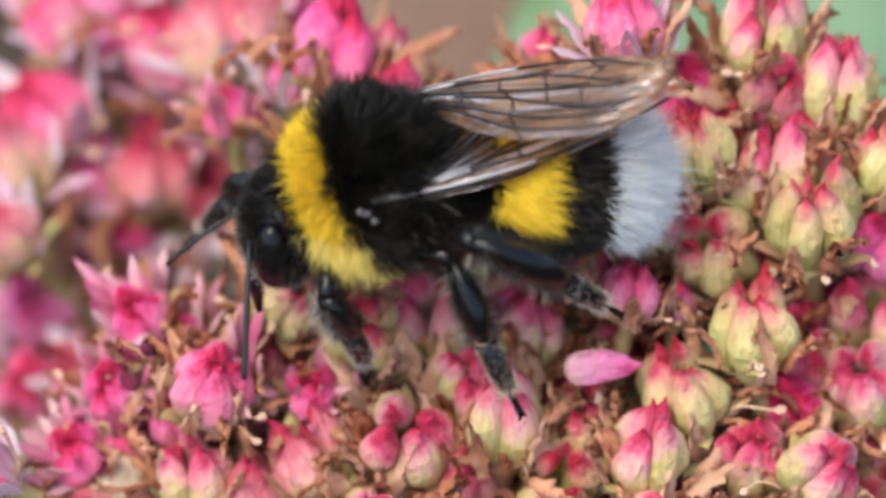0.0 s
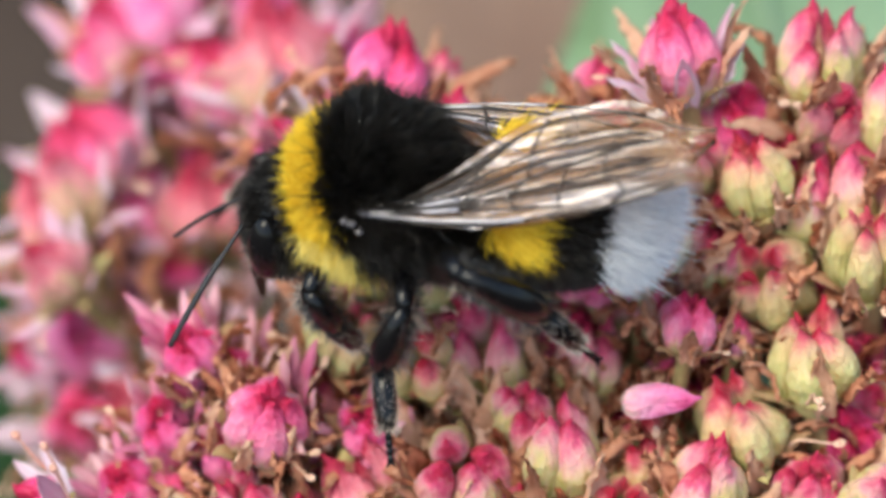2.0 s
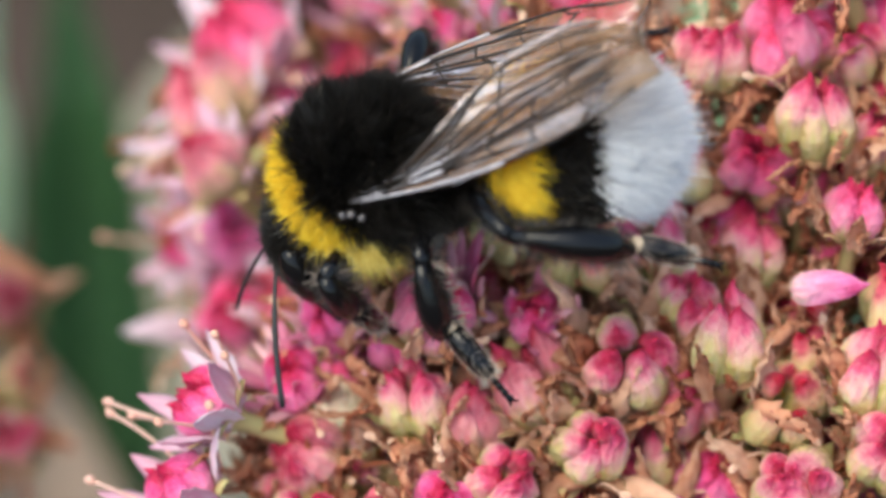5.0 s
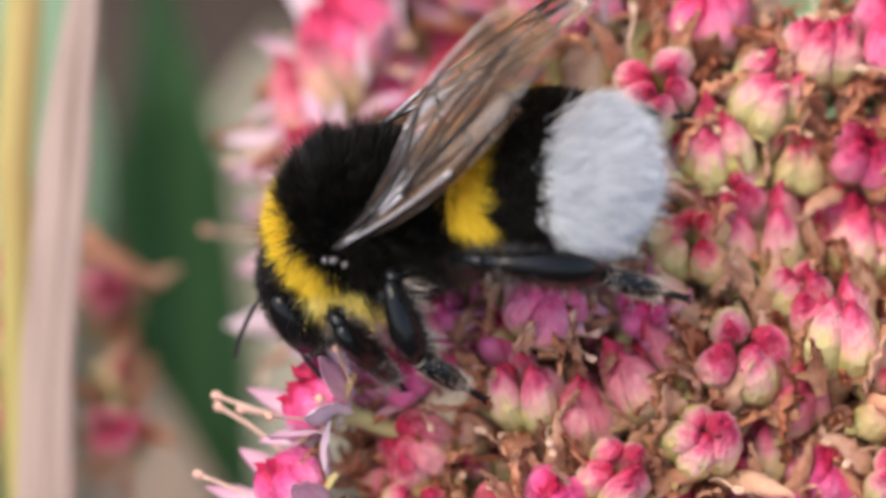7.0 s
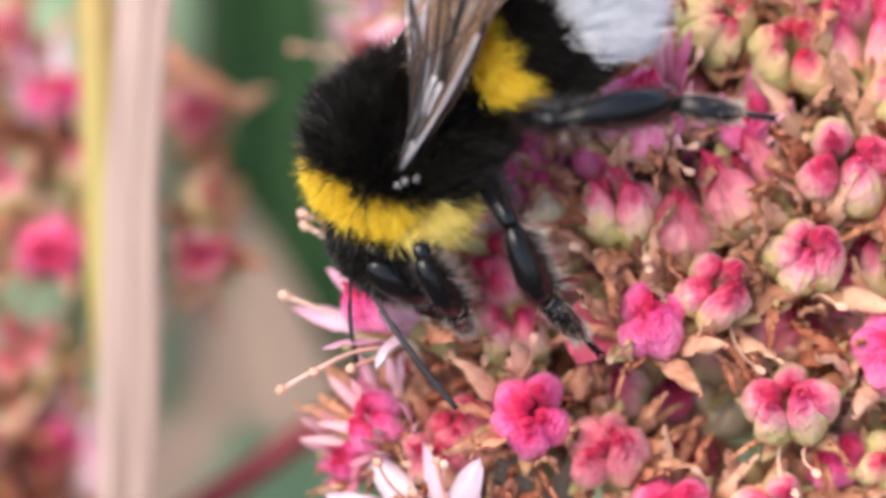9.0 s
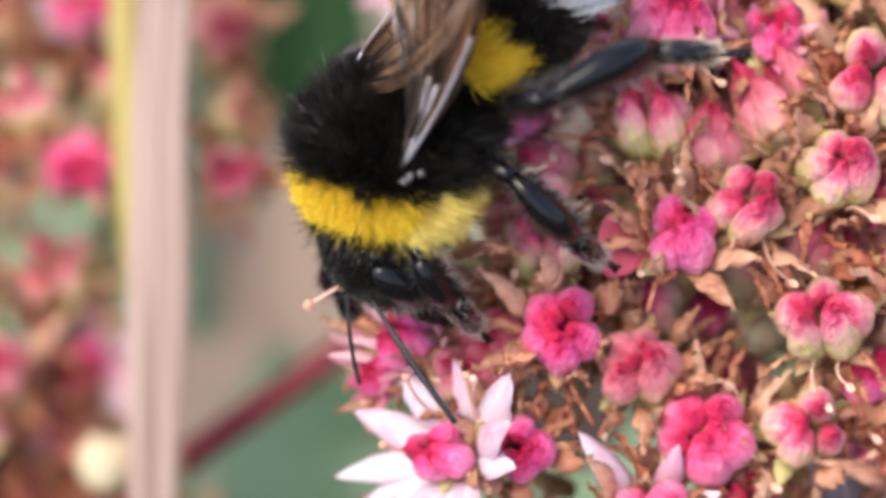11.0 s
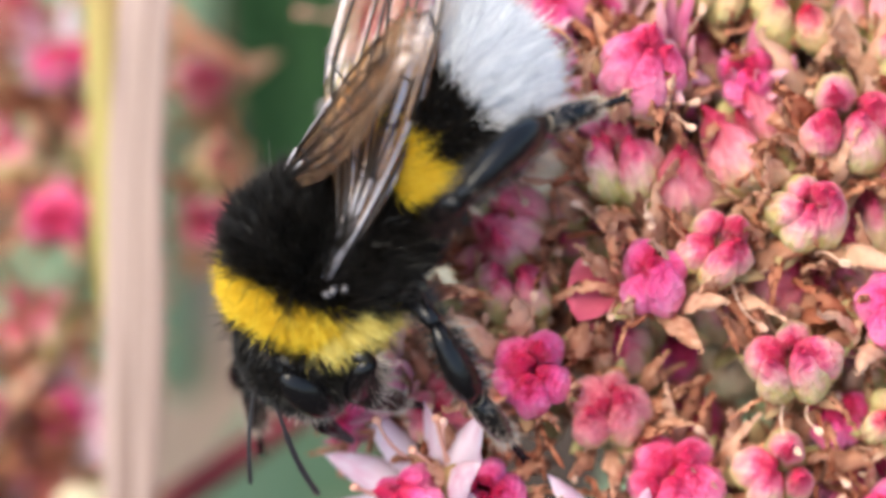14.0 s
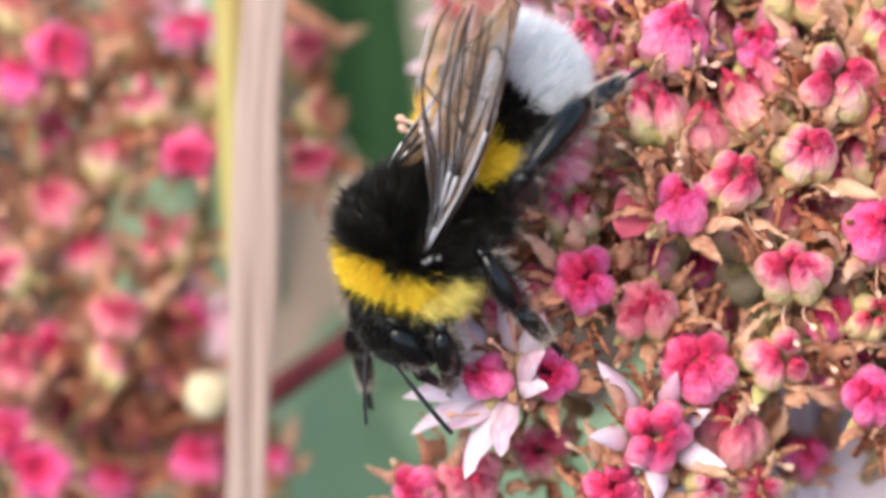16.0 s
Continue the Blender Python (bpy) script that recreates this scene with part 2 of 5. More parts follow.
def follicle_form(length, width, bulge, seed, curl=1.0, tight=0.0):
    """One carpel: an egg-shaped pod with a seam on its inner side and a short bent beak. tight: blunter and pressed to its neighbours."""
    r = random.Random(seed)
    vs, fs, sides, rings = [], [], 16, 12
    prof = (0.40, 0.68, 0.88, 0.98, 1.0, 0.98, 0.91, 0.79, 0.61, 0.38, 0.22, 0.13, 0.05)
    hs = (0.0, 0.05, 0.13, 0.24, 0.36, 0.48, 0.60, 0.70, 0.79, 0.86, 0.91, 0.955, 1.0)
    for s, p in zip(hs, prof):
        p = p + tight * 0.16 * math.sin(math.pi * s)
        cx = bulge * math.sin(math.pi * min(s, 0.95)) - (0.40 + 0.16 * tight) * MM * min(1.0, max(0.0, s - 0.4) / 0.5) ** 1.4 * curl + 0.22 * MM * max(0, s - 0.88) / 0.12
        for k in range(sides):
            w = 2 * math.pi * k / sides
            rad = width * 0.5 * p * (1 + r.uniform(-0.015, 0.015))
            seam = 1 - 0.25 * math.exp(-((abs(w - math.pi)) / 0.35) ** 2) * math.sin(math.pi * s)
            q = Vector((cx + rad * math.cos(w) * seam * 1.05, rad * math.sin(w), s * length))
            vs.append(q + noise.noise_vector(q / MM * 0.8 + Vector((seed * 7.3, 0, 0))) * 0.13 * MM * (0.25 + p) + noise.noise_vector(q / MM * 2.6 + Vector((0, seed * 3.1, 0))) * 0.05 * MM * p + Vector((math.cos(w), math.sin(w), 0)) * 0.02 * MM * math.sin(5 * w + seed) * p)
    for i in range(rings):
        for k in range(sides):
            fs.append((i * sides + k, i * sides + (k + 1) % sides, (i + 1) * sides + (k + 1) % sides, (i + 1) * sides + k))
    fs += [tuple(range(sides))[::-1], tuple(range(rings * sides, (rings + 1) * sides))]
    return vs, fs


# ---- flowers ----
PODS = {}
for key, mat, tight in (("pink", PINK, 0.35), ("green", GREEN, 0), ("mixed", MIXED, 0), ("ruddy", RUDDY, 0.2), ("vivid", VIVID, 0.5), ("pale", PALE, 0.6)):
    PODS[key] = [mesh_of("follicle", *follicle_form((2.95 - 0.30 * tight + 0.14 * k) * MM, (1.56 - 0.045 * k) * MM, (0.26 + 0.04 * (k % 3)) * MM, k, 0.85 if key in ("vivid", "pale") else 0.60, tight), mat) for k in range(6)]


def crumpled(form, amount, seed):
    r = random.Random(seed)
    return [Vector(q) + Vector([r.gauss(0, amount * MM) for _ in range(3)]) for q in form[0]], form[1]


WITHERED = [mesh_of("withered_petal", *crumpled(blade((1.6 + 0.2 * k) * MM, (0.16 + 0.15 * (k % 4)) * MM, 10, 0.3 + 0.28 * k, 0.8 * (-1) ** k, 1.3 * (-1) ** k, 20 + k, 0.02 * MM), 0.05 + 0.02 * (k % 4), k), DRY) for k in range(8)]
PAPERY = [mesh_of("withered_petal", *crumpled(blade((2.3 + 0.3 * k) * MM, (0.62 + 0.2 * (k % 3)) * MM, 9, -0.5 + 0.35 * k, 0.5, 0.5 * (-1) ** k, 30 + k, 0.02 * MM), 0.07, 50 + k), PAPER) for k in range(5)]
FRESH = [mesh_of("petal", *blade((3.9 + 0.45 * k) * MM, 1.45 * MM, 8, 0.3 + 0.3 * k, 0.45, 0.2 * (-1) ** k, 40 + k), PETAL) for k in range(3)]
SLIM = [mesh_of("petal", *blade((2.0 + 0.3 * k) * MM, 0.62 * MM, 7, 0.35 * k, 0.5, 0.3 * (-1) ** k, 50 + k), MAGENTA) for k in range(3)]


def stamen_mesh(k):
    """A dried stamen: a thin curling filament with an empty, ring-shaped anther at its end."""
    n, length = 8, (1.1 + 0.25 * k) * MM
    pts, x = [], 0.0
    for i in range(n + 1):
        s = i / n
        x += 0.13 * MM * s * (1 + k * 0.6)
        pts.append((x, (0.22 + 0.06 * k) * MM * math.sin(3.2 * s + k), s * length))
    pieces = [tube(pts, [0.065 * MM * (1 - 0.45 * i / n) for i in range(n + 1)], 5)]
    p = Vector(pts[-1])
    ring = [p + Vector((0.12 + 0.15 * math.cos(w), 0.085 * math.sin(w), 0.09 * math.cos(w) + 0.04 * math.sin(2 * w))) * MM for w in [i * 2 * math.pi / 9 for i in range(10)]]
    pieces.append(tube(ring, [0.07 * MM] * 10, 5))
    return mesh_of("stamen", *join(pieces), ANTHER)


STAMENS = [stamen_mesh(k) for k in range(3)]


def fresh_stamen_mesh(k):
    """A stamen of an open flower: a slender pale filament with a round anther."""
    length = (2.7 + 0.4 * k) * MM
    pts = [(0.5 * MM * (i / 6) ** 2 * k, 0.1 * MM * math.sin(2.5 * i / 6 + k), length * i / 6) for i in range(7)]
    p = Vector(pts[-1])
    ball = [p + Vector((0, 0, q)) * MM for q in (-0.22, -0.14, 0.0, 0.14, 0.22)]
    return mesh_of("stamen", *join([tube(pts, [0.07 * MM] * 7, 6), tube(ball, [0.05 * MM, 0.15 * MM, 0.19 * MM, 0.15 * MM, 0.04 * MM], 7)]), FILAMENT)


FRESH_STAMENS = [fresh_stamen_mesh(k) for k in range(3)]


def receptacle_mesh(seed):
    """The cup under the pods, with five pointed sepals and its stalk."""
    r = random.Random(seed)
    pieces = [tube([(0, 0, -7 * MM), (0.3 * MM * r.uniform(-1, 1), 0.3 * MM, -3 * MM), (0, 0, -0.6 * MM), (0, 0, 0), (0, 0, 0.5 * MM)],
                   [0.42 * MM, 0.36 * MM, 0.45 * MM, 0.95 * MM, 0.7 * MM], 9)]
    for k in range(5):
        v, f = blade(1.7 * MM, 0.8 * MM, 5, 0.9, 0.3, 0, seed + k, 0.08 * MM)
        m = Matrix.Rotation(k * 2 * math.pi / 5, 4, "Z") @ Matrix.Translation((0.7 * MM, 0, 0)) @ Matrix.Rotation(0.7, 4, "Y")
        pieces.append(([m @ Vector(p) for p in v], f))
    return mesh_of("flower", *join(pieces), STALK)


CUPS = [receptacle_mesh(90 + k) for k in range(3)]
BUD = mesh_of("flower_bud", *follicle_form(3.0 * MM, 3.0 * MM, 0.0, 5, 0.0), CREAM)
FLAT = mesh_of("petal", *crumpled(blade(3.3 * MM, 2.3 * MM, 8, 0.5, 0.25, 0.2, 61), 0.03, 61), CORAL)
LONE = mesh_of("petal", *follicle_form(3.6 * MM, 1.5 * MM, 0.2 * MM, 6, 0.0), PALE)
rnd = random.Random(11)


def flower(plant, kind, x, y, d, size, ax, ay):
    """One flower gone to seed at a place on the head; its axis leans ax to the right and ay up the slope."""
    PLACED.append((x, y, d))
    size *= (0.95 if kind == "open" else 1.30) if plant is focus_point and d > 9 else 1.02 if kind == "green" else 1.12
    if kind not in ("petal", "bud"):
        ax, ay = ax + rnd.uniform(-0.18, 0.18), min(0.88, ay + rnd.uniform(0.05, 0.30))
        if ax * ax + ay * ay > 0.9:
            ax *= 0.4
    az = -math.sqrt(max(0.04, 1 - ax * ax - ay * ay))
    axis = way(ax, ay, az)
    spin = rnd.uniform(0, 6.28)
    xa = axis.orthogonal()
    xa.rotate(Matrix.Rotation(spin, 3, axis))
    if kind == "petal":
        m = basis(at(x, y, d) - axis * 1.8 * MM * size, xa, axis) @ Matrix.Scale(size, 4)
        if x < 0:
            m = basis(at(x, y + 1, d - 0.6), way(0.45, 0.35, -1), axis) @ Matrix.Scale(size, 4)
            return child("petal", FLAT, plant, plant_in(plant) @ m, "single broad coral-pink petal")
        return child("petal", LONE, plant, plant_in(plant) @ m, "single smooth pink petal bud")
    if kind == "bud":
        m = basis(at(x, y, d) - axis * 1.2 * MM * size, xa, axis) @ Matrix.Scale(size * 1.1, 4)
        return child("flower_bud", BUD, plant, plant_in(plant) @ m, "round cream-coloured flower bud")
    base = at(x, y, d) - axis * 1.75 * MM * size
    cup = child("flower", rnd.choice(CUPS), plant, plant_in(plant) @ basis(base, xa, axis) @ Matrix.Scale(size, 4))
    pods = PODS[{"open": "vivid", "tuft": "vivid", "crowned": "pink", "deep": rnd.choice(("ruddy", "mixed", "pink"))}.get(kind, kind)]
    if kind == "pink":
        pods = PODS[rnd.choice(("pink", "ruddy", "ruddy", "mixed", "vivid")) if plant is not head else rnd.choice(("pale", "ruddy", "pale")) if d > 9 else rnd.choice(("pink", "green", "mixed", "green", "mixed") if x > 3 and y > -8.5 and (x > 10 or y < 5) else ("pink", "vivid", "vivid", "mixed"))]
    count = 5 if kind == "green" or rnd.random() < 0.85 else 4
    apart = 0.70 if kind in ("green", "mixed") else 0.55
    for k in range(count):
        turn = k * 2 * math.pi / count + rnd.uniform(-0.2, 0.2)
        lean = rnd.uniform(-0.10, 0.14)
        m = Matrix.Rotation(turn, 4, "Z") @ Matrix.Translation((apart * MM, 0, 0.1 * MM)) @ Matrix.Rotation(lean, 4, "Y") @ Matrix.Rotation(rnd.uniform(-0.12, 0.12), 4, "X") @ Matrix.Scale(rnd.uniform(0.84, 1.10), 4)
        if kind in ("tuft", "open"):
            m = m @ Matrix.Scale(0.78, 4)
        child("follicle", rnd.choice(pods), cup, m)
    if kind == "deep":
        return cup
    n_dry = {"open": 1, "tuft": 6, "green": 5, "mixed": 7}.get(kind, 8)
    if plant is head and d > 9:
        n_dry = 5
    for k in range(n_dry):
        turn = rnd.uniform(0, 6.28)
        m = Matrix.Rotation(turn, 4, "Z") @ Matrix.Translation((rnd.uniform(1.0, 1.9) * MM, 0, rnd.uniform(-0.5, 0.9) * MM)) @ Matrix.Rotation(rnd.uniform(-0.2, 1.5), 4, "Y") @ Matrix.Rotation(rnd.uniform(-0.8, 0.8), 4, "Z")
        child("withered_petal", rnd.choice(WITHERED), cup, m)
    for k in range(0 if plant is head and d > 9 else {"open": 0, "tuft": 2, "green": 1, "mixed": 3}.get(kind, 6)):
        turn = k * 1.05 + rnd.uniform(-0.3, 0.3)
        m = Matrix.Rotation(turn, 4, "Z") @ Matrix.Translation((rnd.uniform(1.25, 1.5) * MM, 0, rnd.uniform(-0.2, 0.3) * MM)) @ Matrix.Rotation(rnd.uniform(0.15, 0.6), 4, "Y")
        child("withered_petal", rnd.choice(PAPERY), cup, m)
    for k in range(rnd.choice((1, 2, 3, 4)) if kind != "open" else 6):
        turn = rnd.uniform(0, 6.28)
        m = Matrix.Rotation(turn, 4, "Z") @ Matrix.Translation((rnd.uniform(1.2, 1.8) * MM, 0, rnd.uniform(0, 0.6) * MM)) @ Matrix.Rotation(rnd.uniform(0.0, 0.9), 4, "Y") @ Matrix.Rotation(rnd.uniform(-1.5, 1.5), 4, "Z")
        child("stamen", rnd.choice(FRESH_STAMENS if kind == "open" else STAMENS), cup, m)
    if kind in ("open", "crowned"):
        count = 11 if kind == "open" and y < -12 else 7
        for k in range(count):
            turn = k * 2 * math.pi / count + 0.4 + rnd.uniform(-0.25, 0.25)
            m = Matrix.Rotation(turn, 4, "Z") @ Matrix.Translation((0.95 * MM, 0, 0)) @ Matrix.Rotation(rnd.uniform(0.35, 1.2) if kind == "open" and y < -12 else rnd.uniform(0.2, 0.65), 4, "Y") @ Matrix.Rotation(rnd.uniform(-0.4, 0.4), 4, "Z")
            child("petal", rnd.choice(FRESH), cup, m @ Matrix.Scale(rnd.uniform(0.8, 1.08) if kind == "open" and y < -12 else rnd.uniform(0.62, 0.85), 4))
    if plant is head and d > 9 and kind == "pink":
        for k in range(8):
            m = Matrix.Rotation(k * 0.785 + rnd.uniform(-0.3, 0.3), 4, "Z") @ Matrix.Translation((rnd.uniform(0.6, 1.3) * MM, 0, rnd.uniform(0.0, 0.8) * MM)) @ Matrix.Rotation(rnd.uniform(0.1, 1.0), 4, "Y")
            child("petal", rnd.choice(FRESH if k % 3 else SLIM), cup, m @ Matrix.Scale(rnd.uniform(0.5, 0.72), 4))
    if kind == "tuft":
        for k in range(24):
            turn = rnd.uniform(0, 6.28)
            m = Matrix.Rotation(turn, 4, "Z") @ Matrix.Translation((rnd.uniform(0.2, 1.7) * MM, 0, rnd.uniform(-0.2, 0.9) * MM)) @ Matrix.Rotation(rnd.uniform(-0.1, 0.75), 4, "Y")
            child("petal", rnd.choice(SLIM), cup, m)
    return cup


def fill(plant, x0, x1, y0, y1, d, gap, tries, seed, kinds, edge=lambda x, y: True):
    """Smaller flowers in the gaps, a little deeper in the head."""
    r = random.Random(seed)
    for i in range(tries):
        x, y = r.uniform(x0, x1), r.uniform(y0, y1)
        if edge(x, y) and all((x - a) ** 2 + (y - b) ** 2 > gap * gap for a, b, _ in PLACED):
            flower(plant, r.choice(kinds), x, y, d + r.uniform(0, 1.5), r.uniform(0.78, 1.0), r.uniform(-0.35, 0.35), r.uniform(0.0, 0.6))


def plant_in(plant):
    return Matrix.Translation(-plant.location)


PLACED = []
OPENINGS = ((2.4, -12.2, 2.1), (0.9, -11.7, 2.1), (1.6, -14.0, 1.5), (5.6, -19.9, 3.2), (3.4, -18.6, 1.2), (8.5, -21, 3.4), (6.8, -20.6, 3.2))
flower(head, 'pink', 6.37, -3.94, 0.0, 0.99, 0.00, 0.15)
flower(head, 'pink', 9.74, -2.93, 0.0, 0.97, 0.05, 0.70)
flower(head, 'petal', 13.27, -1.41, -1.5, 0.69, 1.00, 0.05)
flower(head, 'green', 16.08, -2.10, 0.0, 1.02, -0.10, 0.50)
flower(head, 'pink', 14.87, -4.07, -1.0, 0.91, 0.15, 0.70)
flower(head, 'green', 18.44, 0.29, 0.0, 1.02, 0.00, 0.85)
flower(head, 'green', 20.61, 3.88, 0.0, 1.02, 0.05, 0.55)
flower(head, 'mixed', 19.30, 6.10, 2.0, 1.03, 0.00, 0.85)
flower(head, 'pink', 16.66, 6.26, 1.0, 0.75, -0.10, 0.90)
flower(head, 'pink', 14.27, 1.46, 0.0, 0.64, 0.10, 0.85)
flower(head, 'pink', 15.80, 0.88, 1.0, 0.43, 0.10, 0.90)
flower(head, 'green', 11.73, -5.30, 0.0, 0.94, 0.00, 0.20)
flower(head, 'pink', 15.38, -7.03, -1.0, 0.88, 0.00, 0.15)
flower(head, 'mixed', 18.47, -4.47, 0.0, 0.86, 0.00, 0.30)
flower(head, 'pink', 20.99, -4.92, -1.0, 0.80, 0.10, 0.30)
flower(head, 'pink', 5.01, -6.79, -1.0, 0.88, 0.00, 0.20)
flower(head, 'ruddy', 2.97, -4.67, 1.0, 0.86, -0.30, 0.60)
flower(head, 'pink', -1.22, -5.10, 1.0, 0.86, -0.20, 0.50)
flower(head, 'tuft', -0.84, -1.60, 1.0, 0.81, -0.30, 0.30)
flower(head, 'mixed', 7.12, 0.24, 3.0, 1.03, 0.00, 0.70)
flower(head, 'pink', 10.74, 0.05, 3.0, 0.82, 0.00, 0.70)
flower(head, 'mixed', 3.31, -2.40, 3.0, 0.82, -0.20, 0.60)
flower(head, 'bud', -3.69, -5.55, 2.5, 0.52, 0.00, 0.30)
flower(head, 'tuft', -5.58, -4.24, 2.0, 0.81, -0.40, 0.30)
flower(head, 'tuft', -3.30, 0.38, 2.0, 0.81, -0.40, 0.30)
flower(head, 'open', -8.92, -5.12, 0.0, 0.80, -0.70, 0.30)
flower(head, 'ruddy', -5.06, -7.24, 2.0, 0.87, -0.30, 0.20)
flower(head, 'ruddy', 1.22, -1.42, 5.0, 0.82, 0.00, 0.50)
flower(head, 'pink', -9.00, 3.97, 18.0, 0.87, -0.50, 0.30)
flower(head, 'open', -10.05, 0.35, 16.0, 0.93, -0.60, 0.00)
flower(head, 'pink', -6.46, 2.93, 17.0, 0.75, -0.30, 0.40)
flower(head, 'open', -4.94, 11.28, 16.0, 1.10, -0.20, 0.70)
flower(head, 'open', -4.16, 8.34, 18.0, 0.99, -0.40, 0.50)
flower(head, 'pink', -8.47, 5.95, 18.0, 0.87, -0.50, 0.40)
flower(head, 'pink', -0.82, 11.21, 14.0, 1.03, 0.00, 0.80)
flower(head, 'pink', -3.60, 5.91, 15.0, 0.86, -0.20, 0.50)
flower(head, 'tuft', -0.42, 8.04, 7.0, 0.72, -0.20, 0.60)
flower(head, 'open', 2.17, 9.25, 6.0, 0.66, -0.10, 0.80)
flower(head, 'pink', 3.71, 10.24, 5.0, 0.94, 0.00, 0.80)
flower(head, 'pink', 5.34, 9.70, 7.0, 0.83, 0.10, 0.80)
flower(head, 'pink', -5.99, -1.73, 12.0, 0.68, -0.40, 0.30)
flower(head, 'crowned', 13.89, 10.72, 1.0, 0.86, 0.00, 0.85)
flower(head, 'pink', 18.91, 10.58, 2.0, 0.87, 0.00, 0.90)
flower(head, 'pink', 21.71, 8.59, 2.0, 0.92, 0.00, 0.85)
flower(head, 'pink', 23.27, 6.18, 1.0, 0.81, 0.10, 0.80)
flower(head, 'pink', 11.11, 9.85, 5.0, 0.60, 0.00, 0.80)
flower(head, 'pink', 9.32, 6.82, 2.0, 0.81, 0.00, 0.50)
flower(head, 'pink', 12.01, 7.62, 2.0, 0.92, 0.00, 0.60)
flower(head, 'pink', 5.37, 8.09, 4.0, 0.82, 0.00, 0.70)
flower(head, 'mixed', 13.05, 4.61, 1.0, 0.81, 0.20, 0.50)
flower(head, 'green', 8.36, 3.04, 3.0, 0.76, 0.10, 0.50)
flower(head, 'mixed', 15.20, 3.83, 2.0, 0.75, 0.10, 0.60)
flower(head, 'pink', 12.14, -8.23, -1.0, 0.88, 0.00, 0.10)
flower(head, 'open', -9.75, -8.07, 0.0, 0.86, -0.60, 0.20)
flower(head, 'pink', -0.12, -8.90, -1.0, 0.78, -0.10, 0.20)
flower(head, 'pink', 2.00, -8.03, -1.0, 0.78, 0.10, 0.25)
flower(head, 'ruddy', -5.31, -9.01, 2.5, 0.85, 0.00, 0.30)
flower(head, 'petal', -1.70, -9.60, 1.2, 0.74, -0.30, -0.60)
flower(head, 'pink', 7.96, -9.87, -1.0, 0.78, 0.10, 0.20)
flower(head, 'pink', 2.54, 2.91, 3.0, 0.74, 0.10, 0.40)
flower(head, 'pink', 5.63, 3.28, 2.0, 0.79, 0.00, 0.60)
flower(head, 'pink', -8.75, 5.58, 13.0, 0.83, -0.30, 0.60)
flower(head, 'pink', -8.71, 3.27, 10.0, 0.71, -0.40, 0.40)
flower(head, 'pink', -4.32, -12.06, -1.0, 0.80, 0.00, 0.20)
flower(head, 'ruddy', -6.63, -12.67, 1.0, 0.76, -0.10, 0.20)
flower(head, 'pink', 0.46, -11.59, 6.0, 0.62, 0.00, 0.30)
flower(head, 'bud', 2.45, -12.28, 6.0, 0.62, 0.00, 0.30)
flower(head, 'mixed', 4.46, -11.76, -1.0, 0.85, 0.00, 0.10)
flower(head, 'ruddy', -1.57, -13.42, 0.0, 0.80, 0.00, 0.10)
flower(head, 'pink', 0.45, -15.67, 0.0, 0.88, 0.00, 0.10)
flower(head, 'pink', 3.79, -15.51, 0.0, 0.83, 0.10, 0.10)
flower(head, 'open', -8.58, -16.06, -1.0, 0.76, -0.50, 0.00)
flower(head, 'pink', -5.77, -15.99, -1.0, 0.68, 0.10, 0.10)
flower(head, 'pink', 1.20, -13.90, 6.0, 0.57, 0.00, 0.20)
flower(head, 'pink', 5.96, -13.71, 1.0, 0.61, 0.10, 0.20)
flower(head, 'pink', -0.54, -1.91, 0.0, 0.85, 0.10, 0.40)
flower(head, 'mixed', -3.24, -5.99, 3.0, 0.71, 0.00, 0.30)
flower(head, 'crowned', -1.27, -18.61, -1.0, 0.83, 0.10, 0.05)
flower(head, 'pink', 7.81, -17.02, 0.0, 0.76, 0.10, 0.10)
flower(head, 'pink', 8.06, -10.66, 0.0, 0.70, 0.20, 0.20)
flower(head, 'green', 7.82, -13.72, 0.0, 0.67, 0.10, 0.20)
flower(head, 'pink', 0.86, -20.89, 0.0, 0.61, 0.10, 0.00)
flower(head, 'pink', -2.91, -21.00, 0.0, 0.76, 0.00, 0.00)
flower(head, 'ruddy', -9.10, -20.42, 3.0, 0.90, -0.20, -0.10)
flower(head, 'mixed', -6.01, -19.55, 5.0, 0.78, 0.00, 0.00)
flower(head, 'pink', -11.37, -21.13, 3.0, 0.71, -0.30, -0.10)
flower(head, 'pink', 5.22, -19.66, 7.0, 0.59, 0.10, 0.30)
flower(head, 'pink', 8.48, -1.92, 1.0, 0.70, 0.10, 0.40)
flower(head, 'pink', 5.96, -14.27, 4.0, 0.39, 0.00, 0.20)
flower(head, 'mixed', 3.03, -21.11, 2.0, 0.77, 0.10, 0.00)
flower(head, 'tuft', 3.05, -2.14, 1.0, 0.70, 0.10, 0.30)
flower(head, 'tuft', -9.73, -12.17, 0.5, 0.67, -0.40, 0.20)
flower(head, 'ruddy', -7.27, -13.52, 0.5, 0.67, -0.10, 0.10)
flower(head, 'tuft', -10.66, -13.48, 2.0, 0.57, -0.50, 0.10)
flower(head, 'tuft', -4.29, -2.23, 2.0, 0.76, -0.40, 0.30)
flower(head, 'pink', -1.88, -3.02, 2.0, 0.70, -0.30, 0.40)
flower(head, 'tuft', -1.94, -0.22, 3.0, 0.71, -0.30, 0.40)
flower(head, 'pink', 0.86, -3.03, 4.0, 0.60, -0.20, 0.40)
flower(head, 'mixed', -4.96, -9.18, 1.0, 0.77, 0.00, 0.30)

